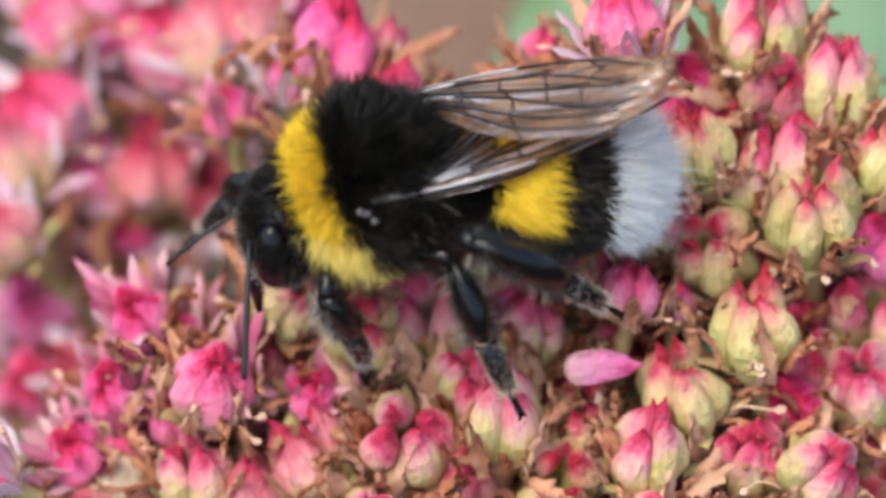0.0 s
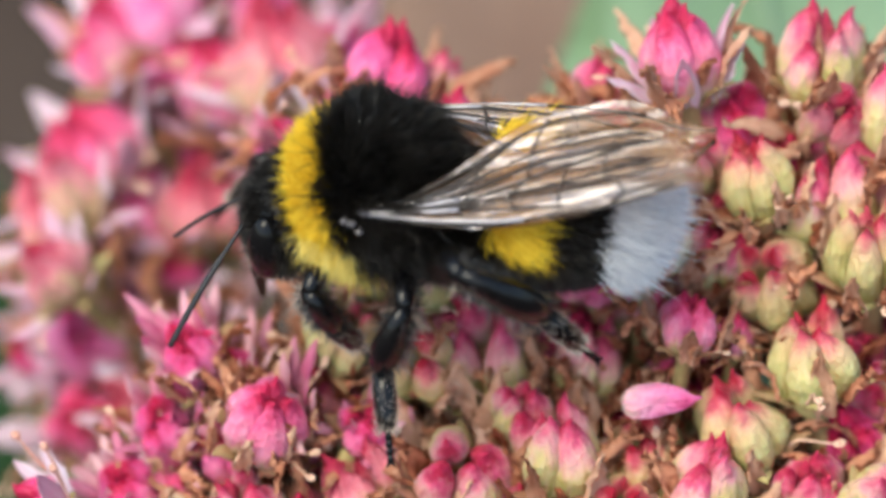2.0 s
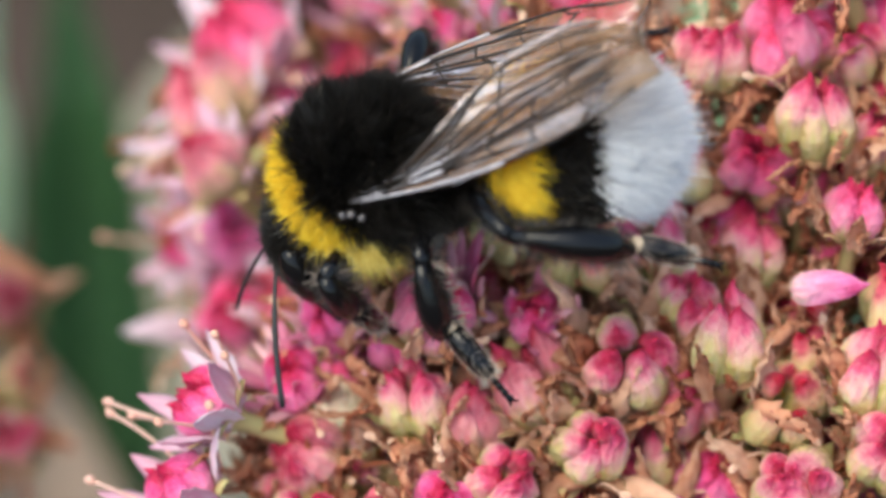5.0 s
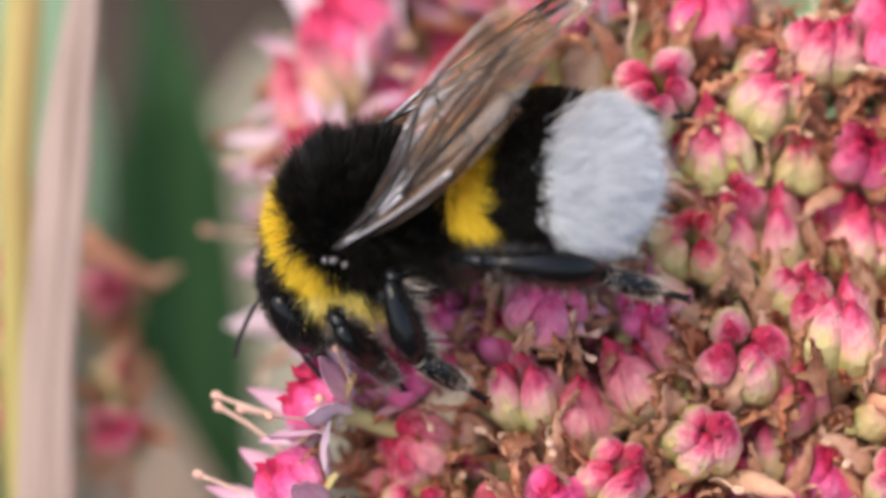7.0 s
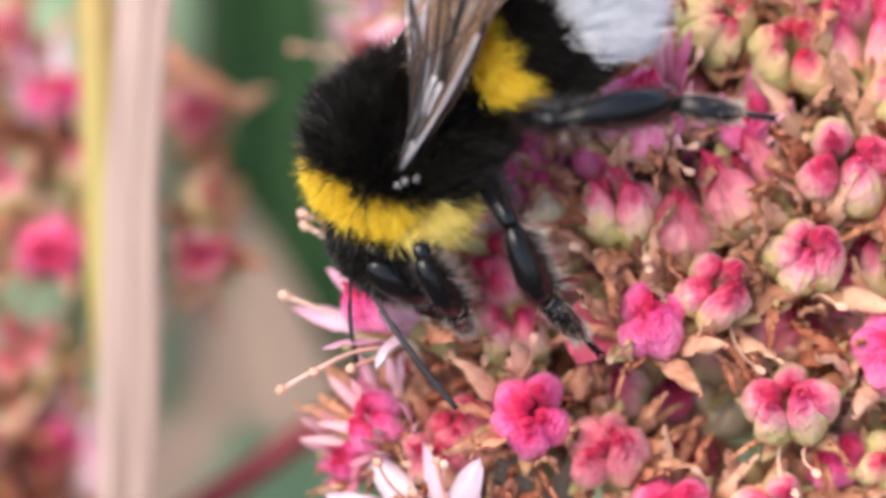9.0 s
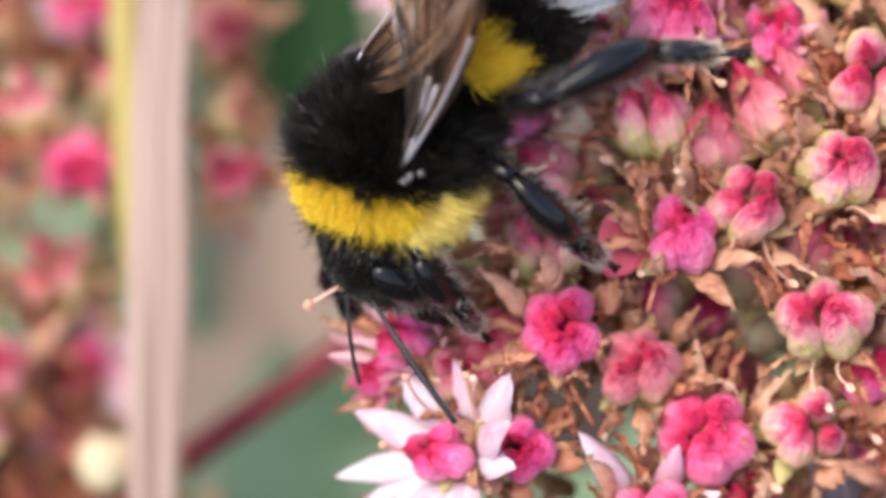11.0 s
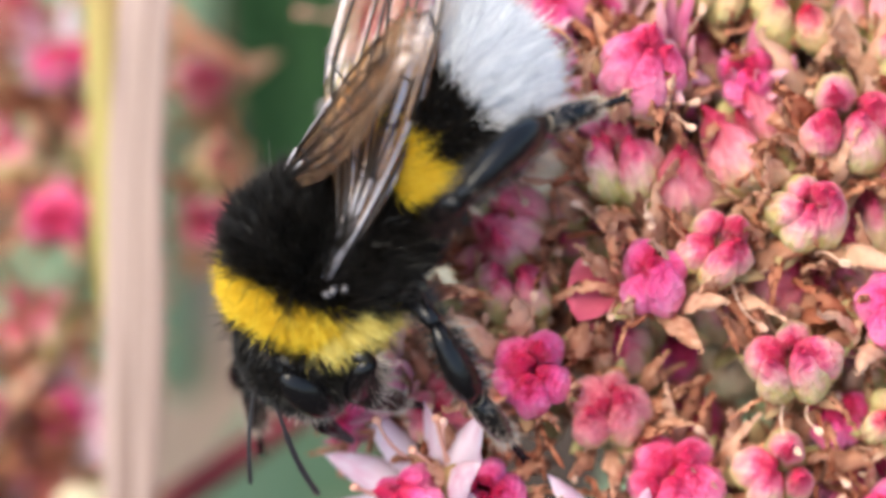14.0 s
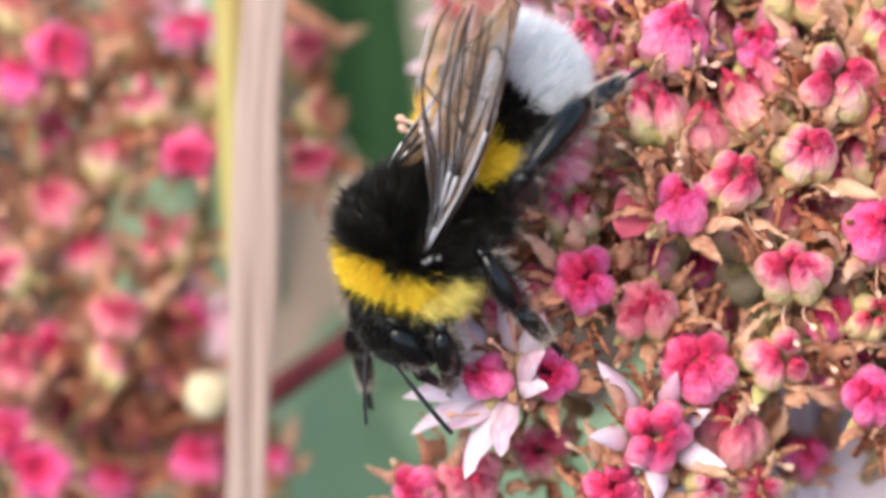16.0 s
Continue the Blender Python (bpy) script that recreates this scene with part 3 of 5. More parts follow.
fill(head, -3, 24, -22, 9, 1.2, 2.0, 1500, 5, ("ruddy", "mixed", "pink", "vivid", "green"), lambda x, y: all((x - a) ** 2 + (y - b) ** 2 > q * q for a, b, q in OPENINGS) and y < (9 if x > 12 else 5.5) and not (x < 1.5 and y > -1) and not (x < 1 and y < -13))
fill(head, -4, 24, -22, 9, 3.0, 1.5, 1100, 15, ("deep",), lambda x, y: all((x - a) ** 2 + (y - b) ** 2 > q * q for a, b, q in OPENINGS) and y < (8 if x > 12 else 4.5) and not (x < 1.5 and y > -2) and not (x < 1 and y < -13))
fill(head, -14, 3, -3, 14, 14.5, 2.1, 900, 8, ("pink", "pink", "open", "crowned"), lambda x, y: any(d > 9 and (x - a) ** 2 + (y - b) ** 2 < 6 for a, b, d in PLACED[:90]) and x > -8.2)
far_head = tagged(new("sedum_flower_head"), "smaller pink stonecrop flower head standing lower behind the first", "flower")
far_head.location = at(-20, -10, 24)
flower(far_head, 'pink', -28.26, -5.89, 20.9, 0.72, 0.15, 0.12)
flower(far_head, 'pink', -25.44, -6.92, 20.6, 0.69, 0.28, 0.49)
flower(far_head, 'pink', -21.83, -6.69, 17.9, 0.71, -0.20, -0.02)
flower(far_head, 'pink', -27.95, -8.95, 20.1, 0.72, -0.33, 0.22)
flower(far_head, 'pink', -26.55, -11.26, 21.5, 0.69, -0.16, 0.36)
flower(far_head, 'mixed', -22.94, -10.50, 21.1, 0.79, -0.33, 0.29)
flower(far_head, 'pink', -25.07, -14.01, 18.8, 0.72, -0.06, 0.12)
flower(far_head, 'open', -22.23, -14.08, 21.9, 0.69, -0.04, 0.04)
flower(far_head, 'pink', -28.29, -15.32, 20.8, 0.69, 0.20, 0.13)
flower(far_head, 'pink', -29.87, -16.27, 18.6, 0.75, -0.08, 0.51)
flower(far_head, 'pink', -24.69, -18.75, 23.8, 0.76, 0.12, 0.49)
flower(far_head, 'pink', -27.45, -18.71, 22.9, 0.76, -0.09, 0.01)
flower(far_head, 'pink', -21.72, -20.46, 21.6, 0.79, 0.04, 0.17)
flower(far_head, 'bud', -21.02, -17.56, 18.6, 0.58, -0.07, 0.23)
flower(far_head, 'pink', -27.83, -2.12, 18.9, 0.79, -0.15, 0.22)
flower(far_head, 'pink', -16.87, -1.81, 23.0, 0.69, 0.06, 0.12)
flower(far_head, 'pink', -16.45, -7.08, 18.9, 0.68, -0.03, 0.07)
flower(far_head, 'pink', -30.00, -19.05, 18.4, 0.75, 0.01, 0.00)
flower(far_head, 'pink', -18.34, -20.29, 20.4, 0.55, -0.10, 0.37)
flower(far_head, 'pink', -25.87, -21.76, 22.2, 0.69, 0.13, 0.36)
flower(far_head, 'green', -16.22, -4.93, 19.6, 0.55, 0.12, 0.15)
flower(far_head, 'green', -25.72, -5.14, 21.0, 0.55, -0.12, 0.22)
flower(far_head, 'pink', -29.35, -3.40, 17.4, 0.68, -0.18, 0.53)
flower(far_head, 'mixed', -23.76, -4.41, 18.6, 0.61, 0.13, 0.34)
flower(far_head, 'open', -22.20, -0.79, 22.1, 0.69, -0.02, 0.31)
flower(far_head, 'pink', -28.53, -20.78, 17.5, 0.75, -0.30, 0.07)
flower(far_head, 'mixed', -29.81, -11.97, 18.1, 0.61, -0.28, 0.03)
flower(far_head, 'green', -29.78, -0.28, 20.9, 0.62, -0.22, 0.52)
flower(far_head, 'pink', -23.26, -16.63, 21.8, 0.62, 0.03, 0.37)
flower(far_head, 'mixed', -25.34, -16.29, 18.8, 0.55, 0.30, 0.45)
flower(far_head, 'mixed', -19.93, -10.77, 22.1, 0.55, -0.01, 0.46)
flower(far_head, 'pink', -32.49, -7.92, 22.2, 0.76, 0.11, 0.50)
flower(far_head, 'pink', -32.69, -14.05, 21.4, 0.76, -0.09, 0.28)
flower(far_head, 'pink', -31.89, -19.05, 18.4, 0.75, -0.22, 0.39)
flower(far_head, 'pink', -33.27, -2.79, 22.5, 0.76, 0.33, 0.46)
fill(far_head, -34, -20.5, -24, 1, 23, 2.3, 500, 6, ("pink", "mixed", "ruddy", "green", "mixed"))


# ---- stems, bracts and tangle under the flowers ----


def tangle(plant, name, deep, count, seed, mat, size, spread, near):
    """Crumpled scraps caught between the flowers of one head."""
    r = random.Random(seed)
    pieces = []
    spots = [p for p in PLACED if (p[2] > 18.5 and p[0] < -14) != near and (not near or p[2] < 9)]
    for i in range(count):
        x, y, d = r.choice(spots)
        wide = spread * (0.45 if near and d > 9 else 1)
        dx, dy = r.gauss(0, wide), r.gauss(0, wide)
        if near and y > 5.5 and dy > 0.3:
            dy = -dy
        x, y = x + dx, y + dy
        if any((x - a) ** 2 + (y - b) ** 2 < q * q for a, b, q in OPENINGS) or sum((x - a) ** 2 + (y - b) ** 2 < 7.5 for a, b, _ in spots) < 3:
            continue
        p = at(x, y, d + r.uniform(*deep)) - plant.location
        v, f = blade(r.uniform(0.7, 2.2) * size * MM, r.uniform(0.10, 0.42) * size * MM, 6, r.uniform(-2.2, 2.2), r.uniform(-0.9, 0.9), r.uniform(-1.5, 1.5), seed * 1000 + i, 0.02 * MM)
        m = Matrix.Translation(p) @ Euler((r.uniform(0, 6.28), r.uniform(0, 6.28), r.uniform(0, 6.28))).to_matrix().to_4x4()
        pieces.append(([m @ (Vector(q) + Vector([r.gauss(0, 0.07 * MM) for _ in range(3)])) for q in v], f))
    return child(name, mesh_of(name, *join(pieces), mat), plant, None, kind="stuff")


# deep brown scraps, added partly to stand in for shade between the pods
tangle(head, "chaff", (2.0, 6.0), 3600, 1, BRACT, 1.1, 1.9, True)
tangle(head, "dry_chaff", (0.6, 3.4), 3800, 2, DRY, 0.64, 1.7, True)
tangle(far_head, "chaff", (2.5, 6.0), 500, 3, BRACT, 1.3, 1.9, False)
tangle(far_head, "dry_chaff", (0.0, 2.6), 2600, 4, DRY, 0.9, 1.7, False)


def stem(plant, a, b, ra, rb, mat, name="stem", sag=6):
    pts = [a.lerp(b, s) + Vector((0, 0, -sag * MM * math.sin(math.pi * s))) - plant.location for s in (0, 0.2, 0.4, 0.6, 0.8, 1)]
    return child(name, mesh_of(name, *tube(pts, [ra + (rb - ra) * s / 5 for s in range(6)], 10), mat), plant)


hub = at(8, -16, 34)
for p in ((16, 4, 8), (2, -4, 7), (8, -14, 6), (14, -10, 6), (-6, 4, 20), (18, 10, 9)):
    stem(head, hub, at(*p), 1.3 * MM, 0.7 * MM, STALK, "branch")
stem(head, Vector((hub.x, hub.y + 0.03, 0.0)), hub, 3.2 * MM, 2.2 * MM, MAROON)
far_hub = at(-32, -26.9, 25)
stem(far_head, far_hub, at(-8.6, -10.9, 20), 0.75 * MM, 0.5 * MM, MAROON, "branch", 0)
stem(far_head, Vector((far_hub.x - 0.01, far_hub.y, 0.0)), far_hub, 2.6 * MM, 1.6 * MM, MAROON)


dry_stalk = tube([at(*p) - far_head.location for p in ((-18.6, 1.6, 22), (-17.2, -0.2, 22), (-15.3, -1.4, 22))], [0.2 * MM, 0.35 * MM, 0.3 * MM], 8)
child("dried_stalk", mesh_of("dried_stalk", *dry_stalk, DRY), far_head)


# ---- leaves and blades behind ----
def long_leaf(name, label, pts, width, mat, fold=0.25, category="leaf"):
    """A strap-shaped leaf along a path, tapering to its tip, with a fold along its midrib."""
    pts = [Vector(p) for p in pts]
    vs, fs, n = [], [], 60
    for i in range(n + 1):
        s = i / n * (len(pts) - 1)
        k = min(int(s), len(pts) - 2)
        p = pts[k].lerp(pts[k + 1], s - k)
        d = (pts[k + 1] - pts[k]).normalized()
        side = d.cross(AWAY).normalized()
        w = width * 0.5 * min(1.0, 3.2 * (1 - i / n) + 0.03) * (1 + 0.22 * noise.noise((p.x * 40, p.z * 140, 3)))
        p = p + side * width * 0.12 * noise.noise((7, p.z * 90, width * 900))
        for j in (-1, -0.6, -0.2, 0.2, 0.6, 1):
            vs.append(p + side * w * j + AWAY * (fold * w * abs(j)))
    m = len(vs)
    vs += [v + AWAY * 0.35 * MM for v in vs]
    for i in range(n):
        for j in range(5):
            a = i * 6 + j
            fs += [(a, a + 1, a + 7, a + 6), (m + a, m + a + 6, m + a + 7, m + a + 1)]
        fs += [(i * 6, i * 6 + 6, m + i * 6 + 6, m + i * 6), (i * 6 + 5, m + i * 6 + 5, m + i * 6 + 11, i * 6 + 11)]
    ob = tagged(new(name), label, category)
    child("leaf_blade", mesh_of("leaf_blade", vs, fs, mat), ob)
    child("midrib", mesh_of("midrib", *tube([p - AWAY * 0.02 * MM for p in pts], [0.02 * width] * (len(pts) - 1) + [0.006 * width], 8), mat), ob)
    return ob


def ground_below(p, dx=0.0):
    return Vector((p.x + dx, p.y + 0.01, 0.0))


a = at(-13.3, -24, 60)
long_leaf("strap_leaf", "long dark green strap-shaped leaf rising from the soil", [ground_below(a), a, at(-14.4, -8, 54), at(-15.5, 0, 52), at(-15.6, 6, 50), at(-16.5, 13.5, 50)], 5.2 * MM, IRIS)
a = at(-24, -24, 54)
long_leaf("strap_leaf", "pale green strap-shaped leaf behind the grass blade", [ground_below(a), a, at(-24, -2, 42), at(-22.5, 8, 40), at(-19, 24, 42)], 10.0 * MM, SAGE)
a = at(-19.25, -24, 14)
long_leaf("grass_blade", "dry pinkish straw-coloured grass blade", [ground_below(a, -0.002), a, at(-18.95, -17, 13.5), at(-18.65, -10, 13), at(-18.45, -5, 12.6), at(-18.0, 0, 12), at(-17.6, 5, 12.5), at(-17.0, 10, 13), at(-16.0, 40, 16)], 1.9 * MM, STRAW, 0.03, "grass")
a = at(-19.0, -16, 17)
long_leaf("grass_blade", "yellowing grass blade beside the straw", [ground_below(a, -0.004), a, at(-19.6, -8, 16), at(-19.9, 3, 15), at(-19.2, 14, 16), at(-18.0, 40, 18)], 1.35 * MM, YELLOWING, 0.5, "grass")


def broad_leaf(place, axis, length, width, seed, mat=SAGE, label="broad fleshy sage-green stonecrop leaf"):
    ob = tagged(new("stonecrop_leaf"), label, "leaf")
    m = basis(place, way(0, 0.2, -1), axis)
    v, f = blade(length, width, 10, 0.5, 0.25, 0.2, seed, 0.8 * MM)
    child("leaf_blade", mesh_of("leaf_blade", [m @ Vector(q) for q in v], f, mat), ob)
    rib = [m @ Vector((length * 0.27 * (s / 6) ** 2 + 0.6 * MM, 0, length * 0.93 * s / 6)) for s in range(7)]
    child("midrib", mesh_of("midrib", *tube(rib, [0.035 * width * (1.1 - s / 6) for s in range(7)], 7), mat), ob)
    foot = Vector((place.x, place.y + 0.03, -0.01))
    child("leaf_stalk", mesh_of("leaf_stalk", *tube([foot, place.lerp(foot, 0.5) + AWAY * 4 * MM, place], [1.2 * MM, 1.1 * MM, 0.9 * MM], 8), mat), ob)
    return ob


broad_leaf(at(22, -2, 22), way(-0.3, 1, 0.2), 26 * MM, 15 * MM, 1)
broad_leaf(at(13, 0, 26), way(0.3, 1, 0.2), 26 * MM, 12 * MM, 2)
broad_leaf(at(-27, -36, 46), way(0.9, 0.4, 0), 34 * MM, 22 * MM, 3)
broad_leaf(at(-9, -36, 44), way(-0.3, 0.9, 0), 23 * MM, 19 * MM, 4)
broad_leaf(at(4, -34, 40), way(0.2, 0.9, 0), 30 * MM, 20 * MM, 5)
broad_leaf(at(24, -30, 30), way(-0.3, 0.9, 0), 30 * MM, 18 * MM, 6)

LILAC = leafy_material("lilac_petal", (0.66, 0.48, 0.56), (0.84, 0.72, 0.78), 60, 0.6, 0.2)
broad_leaf(at(7.6, -29, 9), way(-0.2, 1, 0.0), 14.5 * MM, 17 * MM, 17, LILAC, "pale lilac broad petal under the flower head")
DEAD = leafy_material("dead_leaf", (0.50, 0.38, 0.31), (0.70, 0.56, 0.48), 90, 0.8, 0.15)
BROWN = leafy_material("brown_leaf", (0.24, 0.15, 0.115), (0.40, 0.27, 0.21), 90, 0.8, 0.15)
DULL = leafy_material("dull_leaf", (0.26, 0.25, 0.18), (0.42, 0.38, 0.30), 90, 0.7, 0.15)
broad_leaf(at(8, 4, 92), way(0.1, 1, 0.1), 30 * MM, 17 * MM, 7, BROWN, "withered brown leaf lying behind the flower head")
broad_leaf(at(-15.8, -26, 50), way(-0.16, 1, 0.05), 24 * MM, 11 * MM, 8, DEAD, "withered brown leaf lying behind the flower head")
broad_leaf(at(-13.5, -13, 82), way(0.08, 1, 0.1), 23 * MM, 11 * MM, 9, DULL, "dull green leaf beginning to wither")


# ---- ground ----
def ground_sheet():
    m, tree, b = material("soil", 0.95, 0.2)
    n1 = fine_noise(tree, 9, 6)
    n2 = fine_noise(tree, 120, 6)
    col = ramp(tree, math_node(tree, "ADD", math_node(tree, "MULTIPLY", n1, 0.8), math_node(tree, "MULTIPLY", n2, 0.25)),
               ((0.36, (0.018, 0.012, 0.009)), (0.52, (0.045, 0.031, 0.024)), (0.68, (0.09, 0.066, 0.052))))
    tree.links.new(col, b.inputs["Base Color"])
    bump(tree, b, n2, 0.8, 0.004)
    vs, fs = [], []
    rings = [0, 0.1, 0.2, 0.35, 0.6, 1, 2, 5, 15, 60, 300, 1500]
    for q in rings:
        for k in range(24):
            w = 2 * math.pi * k / 24
            x, y = q * math.cos(w), q * math.sin(w)
            vs.append((x, y, 0.012 * noise.noise((x * 8, y * 8, 0)) - 0.012 if q < 5 else -0.02))
    for i in range(len(rings) - 1):
        for k in range(24):
            fs.append((i * 24 + k, i * 24 + (k + 1) % 24, i * 24 + 24 + (k + 1) % 24, i * 24 + 24 + k))
    return tagged(new("ground", mesh_of("ground", vs, fs, m)), "bare brown and beige garden soil", "ground", kind="structure")


ground_sheet()

# ---- bumblebee ----
CUTICLE, ctree, cb = material("black_cuticle", 0.22, 0.35)
cb.inputs["Base Color"].default_value = (0.004, 0.004, 0.005, 1)
bump(ctree, cb, fine_noise(ctree, 8000, 3), 0.4, 0.00003)
SKIN, stree, sb = material("body_skin", 0.8, 0.1)
sb.inputs["Base Color"].default_value = (0.006, 0.006, 0.006, 1)
EYE, etree, eb = material("compound_eye", 0.2, 0.3)
eb.inputs["Base Color"].default_value = (0.005, 0.005, 0.006, 1)
bump(etree, eb, fine_noise(etree, 14000, 1), 0.08, 0.00002)


def hair_material(name, ca, cb_, rough=0.55, spec=0.3):
    m, tree, b = material(name, rough, spec)
    geo = tree.nodes.new("ShaderNodeNewGeometry")
    col = ramp(tree, geo.outputs["Random Per Island"], ((0.0, ca), (1.0, cb_)))
    tree.links.new(col, b.inputs["Base Color"])
    return m


BLACK_HAIR = hair_material("black_hair", (0.002, 0.002, 0.002), (0.018, 0.015, 0.013), 0.36, 0.5)
GOLD_HAIR = hair_material("golden_hair", (0.70, 0.42, 0.012), (1.0, 0.80, 0.10), 0.6, 0.2)
PALE_HAIR = hair_material("pale_yellow_hair", (0.66, 0.46, 0.05), (0.97, 0.86, 0.32), 0.6, 0.2)
WHITE_HAIR = hair_material("white_hair", (0.47, 0.50, 0.57), (0.92, 0.94, 0.97), 0.6, 0.2)
GREY_HAIR = hair_material("grey_hair", (0.24, 0.19, 0.165), (0.62, 0.52, 0.45), 0.6, 0.2)


def coat(name, parent, c, r, mat, count, length, where, lean, seed, width=0.017, droop=0.3, ruffle=0.28):
    """Fur: tapered, bent hairs on an egg-shaped part, wherever where(point, normal) holds. lean: the way in which they lie."""
    rs = np.random.RandomState(seed)
    vs, fs, made = [], [], 0
    lean = Vector(lean)
    while made < count:
        n = Vector(rs.normal(size=3)).normalized()
        p = Vector((c[0] + r[0] * n.x, c[1] + r[1] * n.y, c[2] + r[2] * n.z))
        made += 1
        if not where(p, rs):
            continue
        nn = Vector((n.x / r[0], n.y / r[1], n.z / r[2])).normalized()
        d = (nn + lean * 0.8 + ruffle * noise.noise_vector(p * 1.3) + 0.42 * noise.noise_vector(p * 4.5) + 0.17 * Vector(rs.normal(size=3))).normalized()
        ln = length * rs.uniform(0.6, 1.15) * (1.35 if rs.uniform() < 0.05 else 1)
        side = d.cross(nn + Vector(rs.normal(size=3)) * 0.8).normalized()
        other = d.cross(side)
        w = width * rs.uniform(0.7, 1.2)
        bend = (lean * droop + 0.15 * Vector(rs.normal(size=3))) * ln
        k = len(vs)
        for s, ww in ((0.0, 1.0), (0.55, 0.75)):
            q = p - nn * 0.12 + d * ln * s + bend * s * s
            vs += [(q + side * w * ww) * MM, (q - side * w * ww * 0.5 + other * w * ww * 0.8) * MM, (q - side * w * ww * 0.5 - other * w * ww * 0.8) * MM]
        vs.append((p - nn * 0.12 + d * ln + bend) * MM)
        fs += [(k, k + 1, k + 4, k + 3), (k + 1, k + 2, k + 5, k + 4), (k + 2, k, k + 3, k + 5), (k + 3, k + 4, k + 6), (k + 4, k + 5, k + 6), (k + 5, k + 3, k + 6)]
    return child(name, mesh_of(name, vs, fs, mat, False), parent)


bee = tagged(new("bumblebee"), "furry black bumblebee with yellow bands and a white tail", "bumblebee")

# thorax with its collar
TC, TR = (3.0, 0, 0.15), (2.75, 2.62, 2.55)
thorax = child("thorax", mesh_of("thorax", *egg(TC, TR), SKIN), bee)


def collar_at(p, rs):
    return p.x - (3.55 + (0.42 if p.z > 0 else 0.62) * p.z) + rs.normal() * 0.12


coat("black_fur", thorax, TC, TR, BLACK_HAIR, 46000, 1.15, lambda p, rs: not 0 < collar_at(p, rs) < 1.7, (-0.35, 0, 0.12), 1, 0.021, 0.3, 1.25)
coat("yellow_collar", thorax, TC, TR, GOLD_HAIR, 80000, 0.70, lambda p, rs: 0 < collar_at(p, rs) < 1.5 and (p.z > -0.25 or p.y < 0) and p.z > -2.3, (0.05, 0, 0.05), 2, 0.017, 0.3, 0.42)
coat("pale_collar", thorax, TC, TR, PALE_HAIR, 80000, 0.98, lambda p, rs: 0 < collar_at(p, rs) < 1.6 and -0.2 >= p.z + rs.normal() * 0.08 > -1.85 and p.y > 0, (-0.25, 0.3, -0.35), 3, 0.017, 0.3, 0.45)

# the furry waist behind the legs' roots
WC, WR = (0.7, 0.5, -0.85), (1.8, 1.65, 1.4)
waist = child("waist", mesh_of("waist", *egg(WC, WR), SKIN), bee)
coat("waist_fur", waist, WC, WR, BLACK_HAIR, 16000, 0.75, lambda p, rs: True, (-0.25, 0.1, -0.2), 15, 0.018, 0.3, 0.5)

# head
HC, HR = (6.0, 0, -1.7), (1.3, 1.9, 2.0)
bee_head = child("head", mesh_of("head", *egg(HC, HR), CUTICLE), bee)
coat("head_fur", bee_head, HC, HR, BLACK_HAIR, 15000, 0.45, lambda p, rs: p.z > -3.2, (0.1, 0, 0.0), 4)
coat("face_fur", bee_head, HC, HR, GREY_HAIR, 5000, 0.55, lambda p, rs: (p.z < -2.0 and abs(p.y) < 1.5) or p.y < -1.2, (0.1, -0.2, -0.2), 14, 0.014)
for s in (1, -1):
    child("eye", mesh_of("eye", *egg((6.35, 1.60 * s, -1.70), (0.66, 0.58, 1.4), 14, 18), EYE), bee_head, None, "glossy black compound eye")
v, f = join([tube([(6.6 * MM, 0, -3.2 * MM), (7.0 * MM, 0, -4.2 * MM), (6.9 * MM, 0, -5.6 * MM)], [0.45 * MM, 0.35 * MM, 0.12 * MM], 8)])
child("proboscis", mesh_of("proboscis", v, f, CUTICLE), bee_head)

# abdomen
AC, AR = (-3.1, -0.28, 0.2), (3.35, 3.0, 2.6)
abdomen = child("abdomen", mesh_of("abdomen", *egg(AC, AR), SKIN), bee)


def band(lo, hi, blur=0.12):
    return lambda p, rs: lo < p.x + rs.normal() * blur < hi


coat("front_fur", abdomen, AC, AR, BLACK_HAIR, 34000, 0.6, lambda p, rs: p.x + rs.normal() * 0.1 > -0.85 or (p.x > -2.9 and p.z < 0.35 + rs.normal() * 0.12), (-0.6, 0, -0.1), 5)
coat("yellow_band", abdomen, AC, AR, GOLD_HAIR, 90000, 0.85, lambda p, rs: -2.35 < p.x + rs.normal() * 0.08 < -0.8 and p.z > 0.40 + rs.normal() * 0.12, (-1.1, 0, -0.35), 6, 0.017, 0.4, 0.3)
coat("black_band", abdomen, AC, AR, BLACK_HAIR, 40000, 0.5, band(-5.0, -2.3), (-0.8, 0, -0.1), 7)
coat("white_tail", abdomen, AC, AR, WHITE_HAIR, 90000, 1.05, band(-9.0, -5.0, 0.2), (-0.9, 0, -0.2), 8, 0.019, 0.4, 0.6)


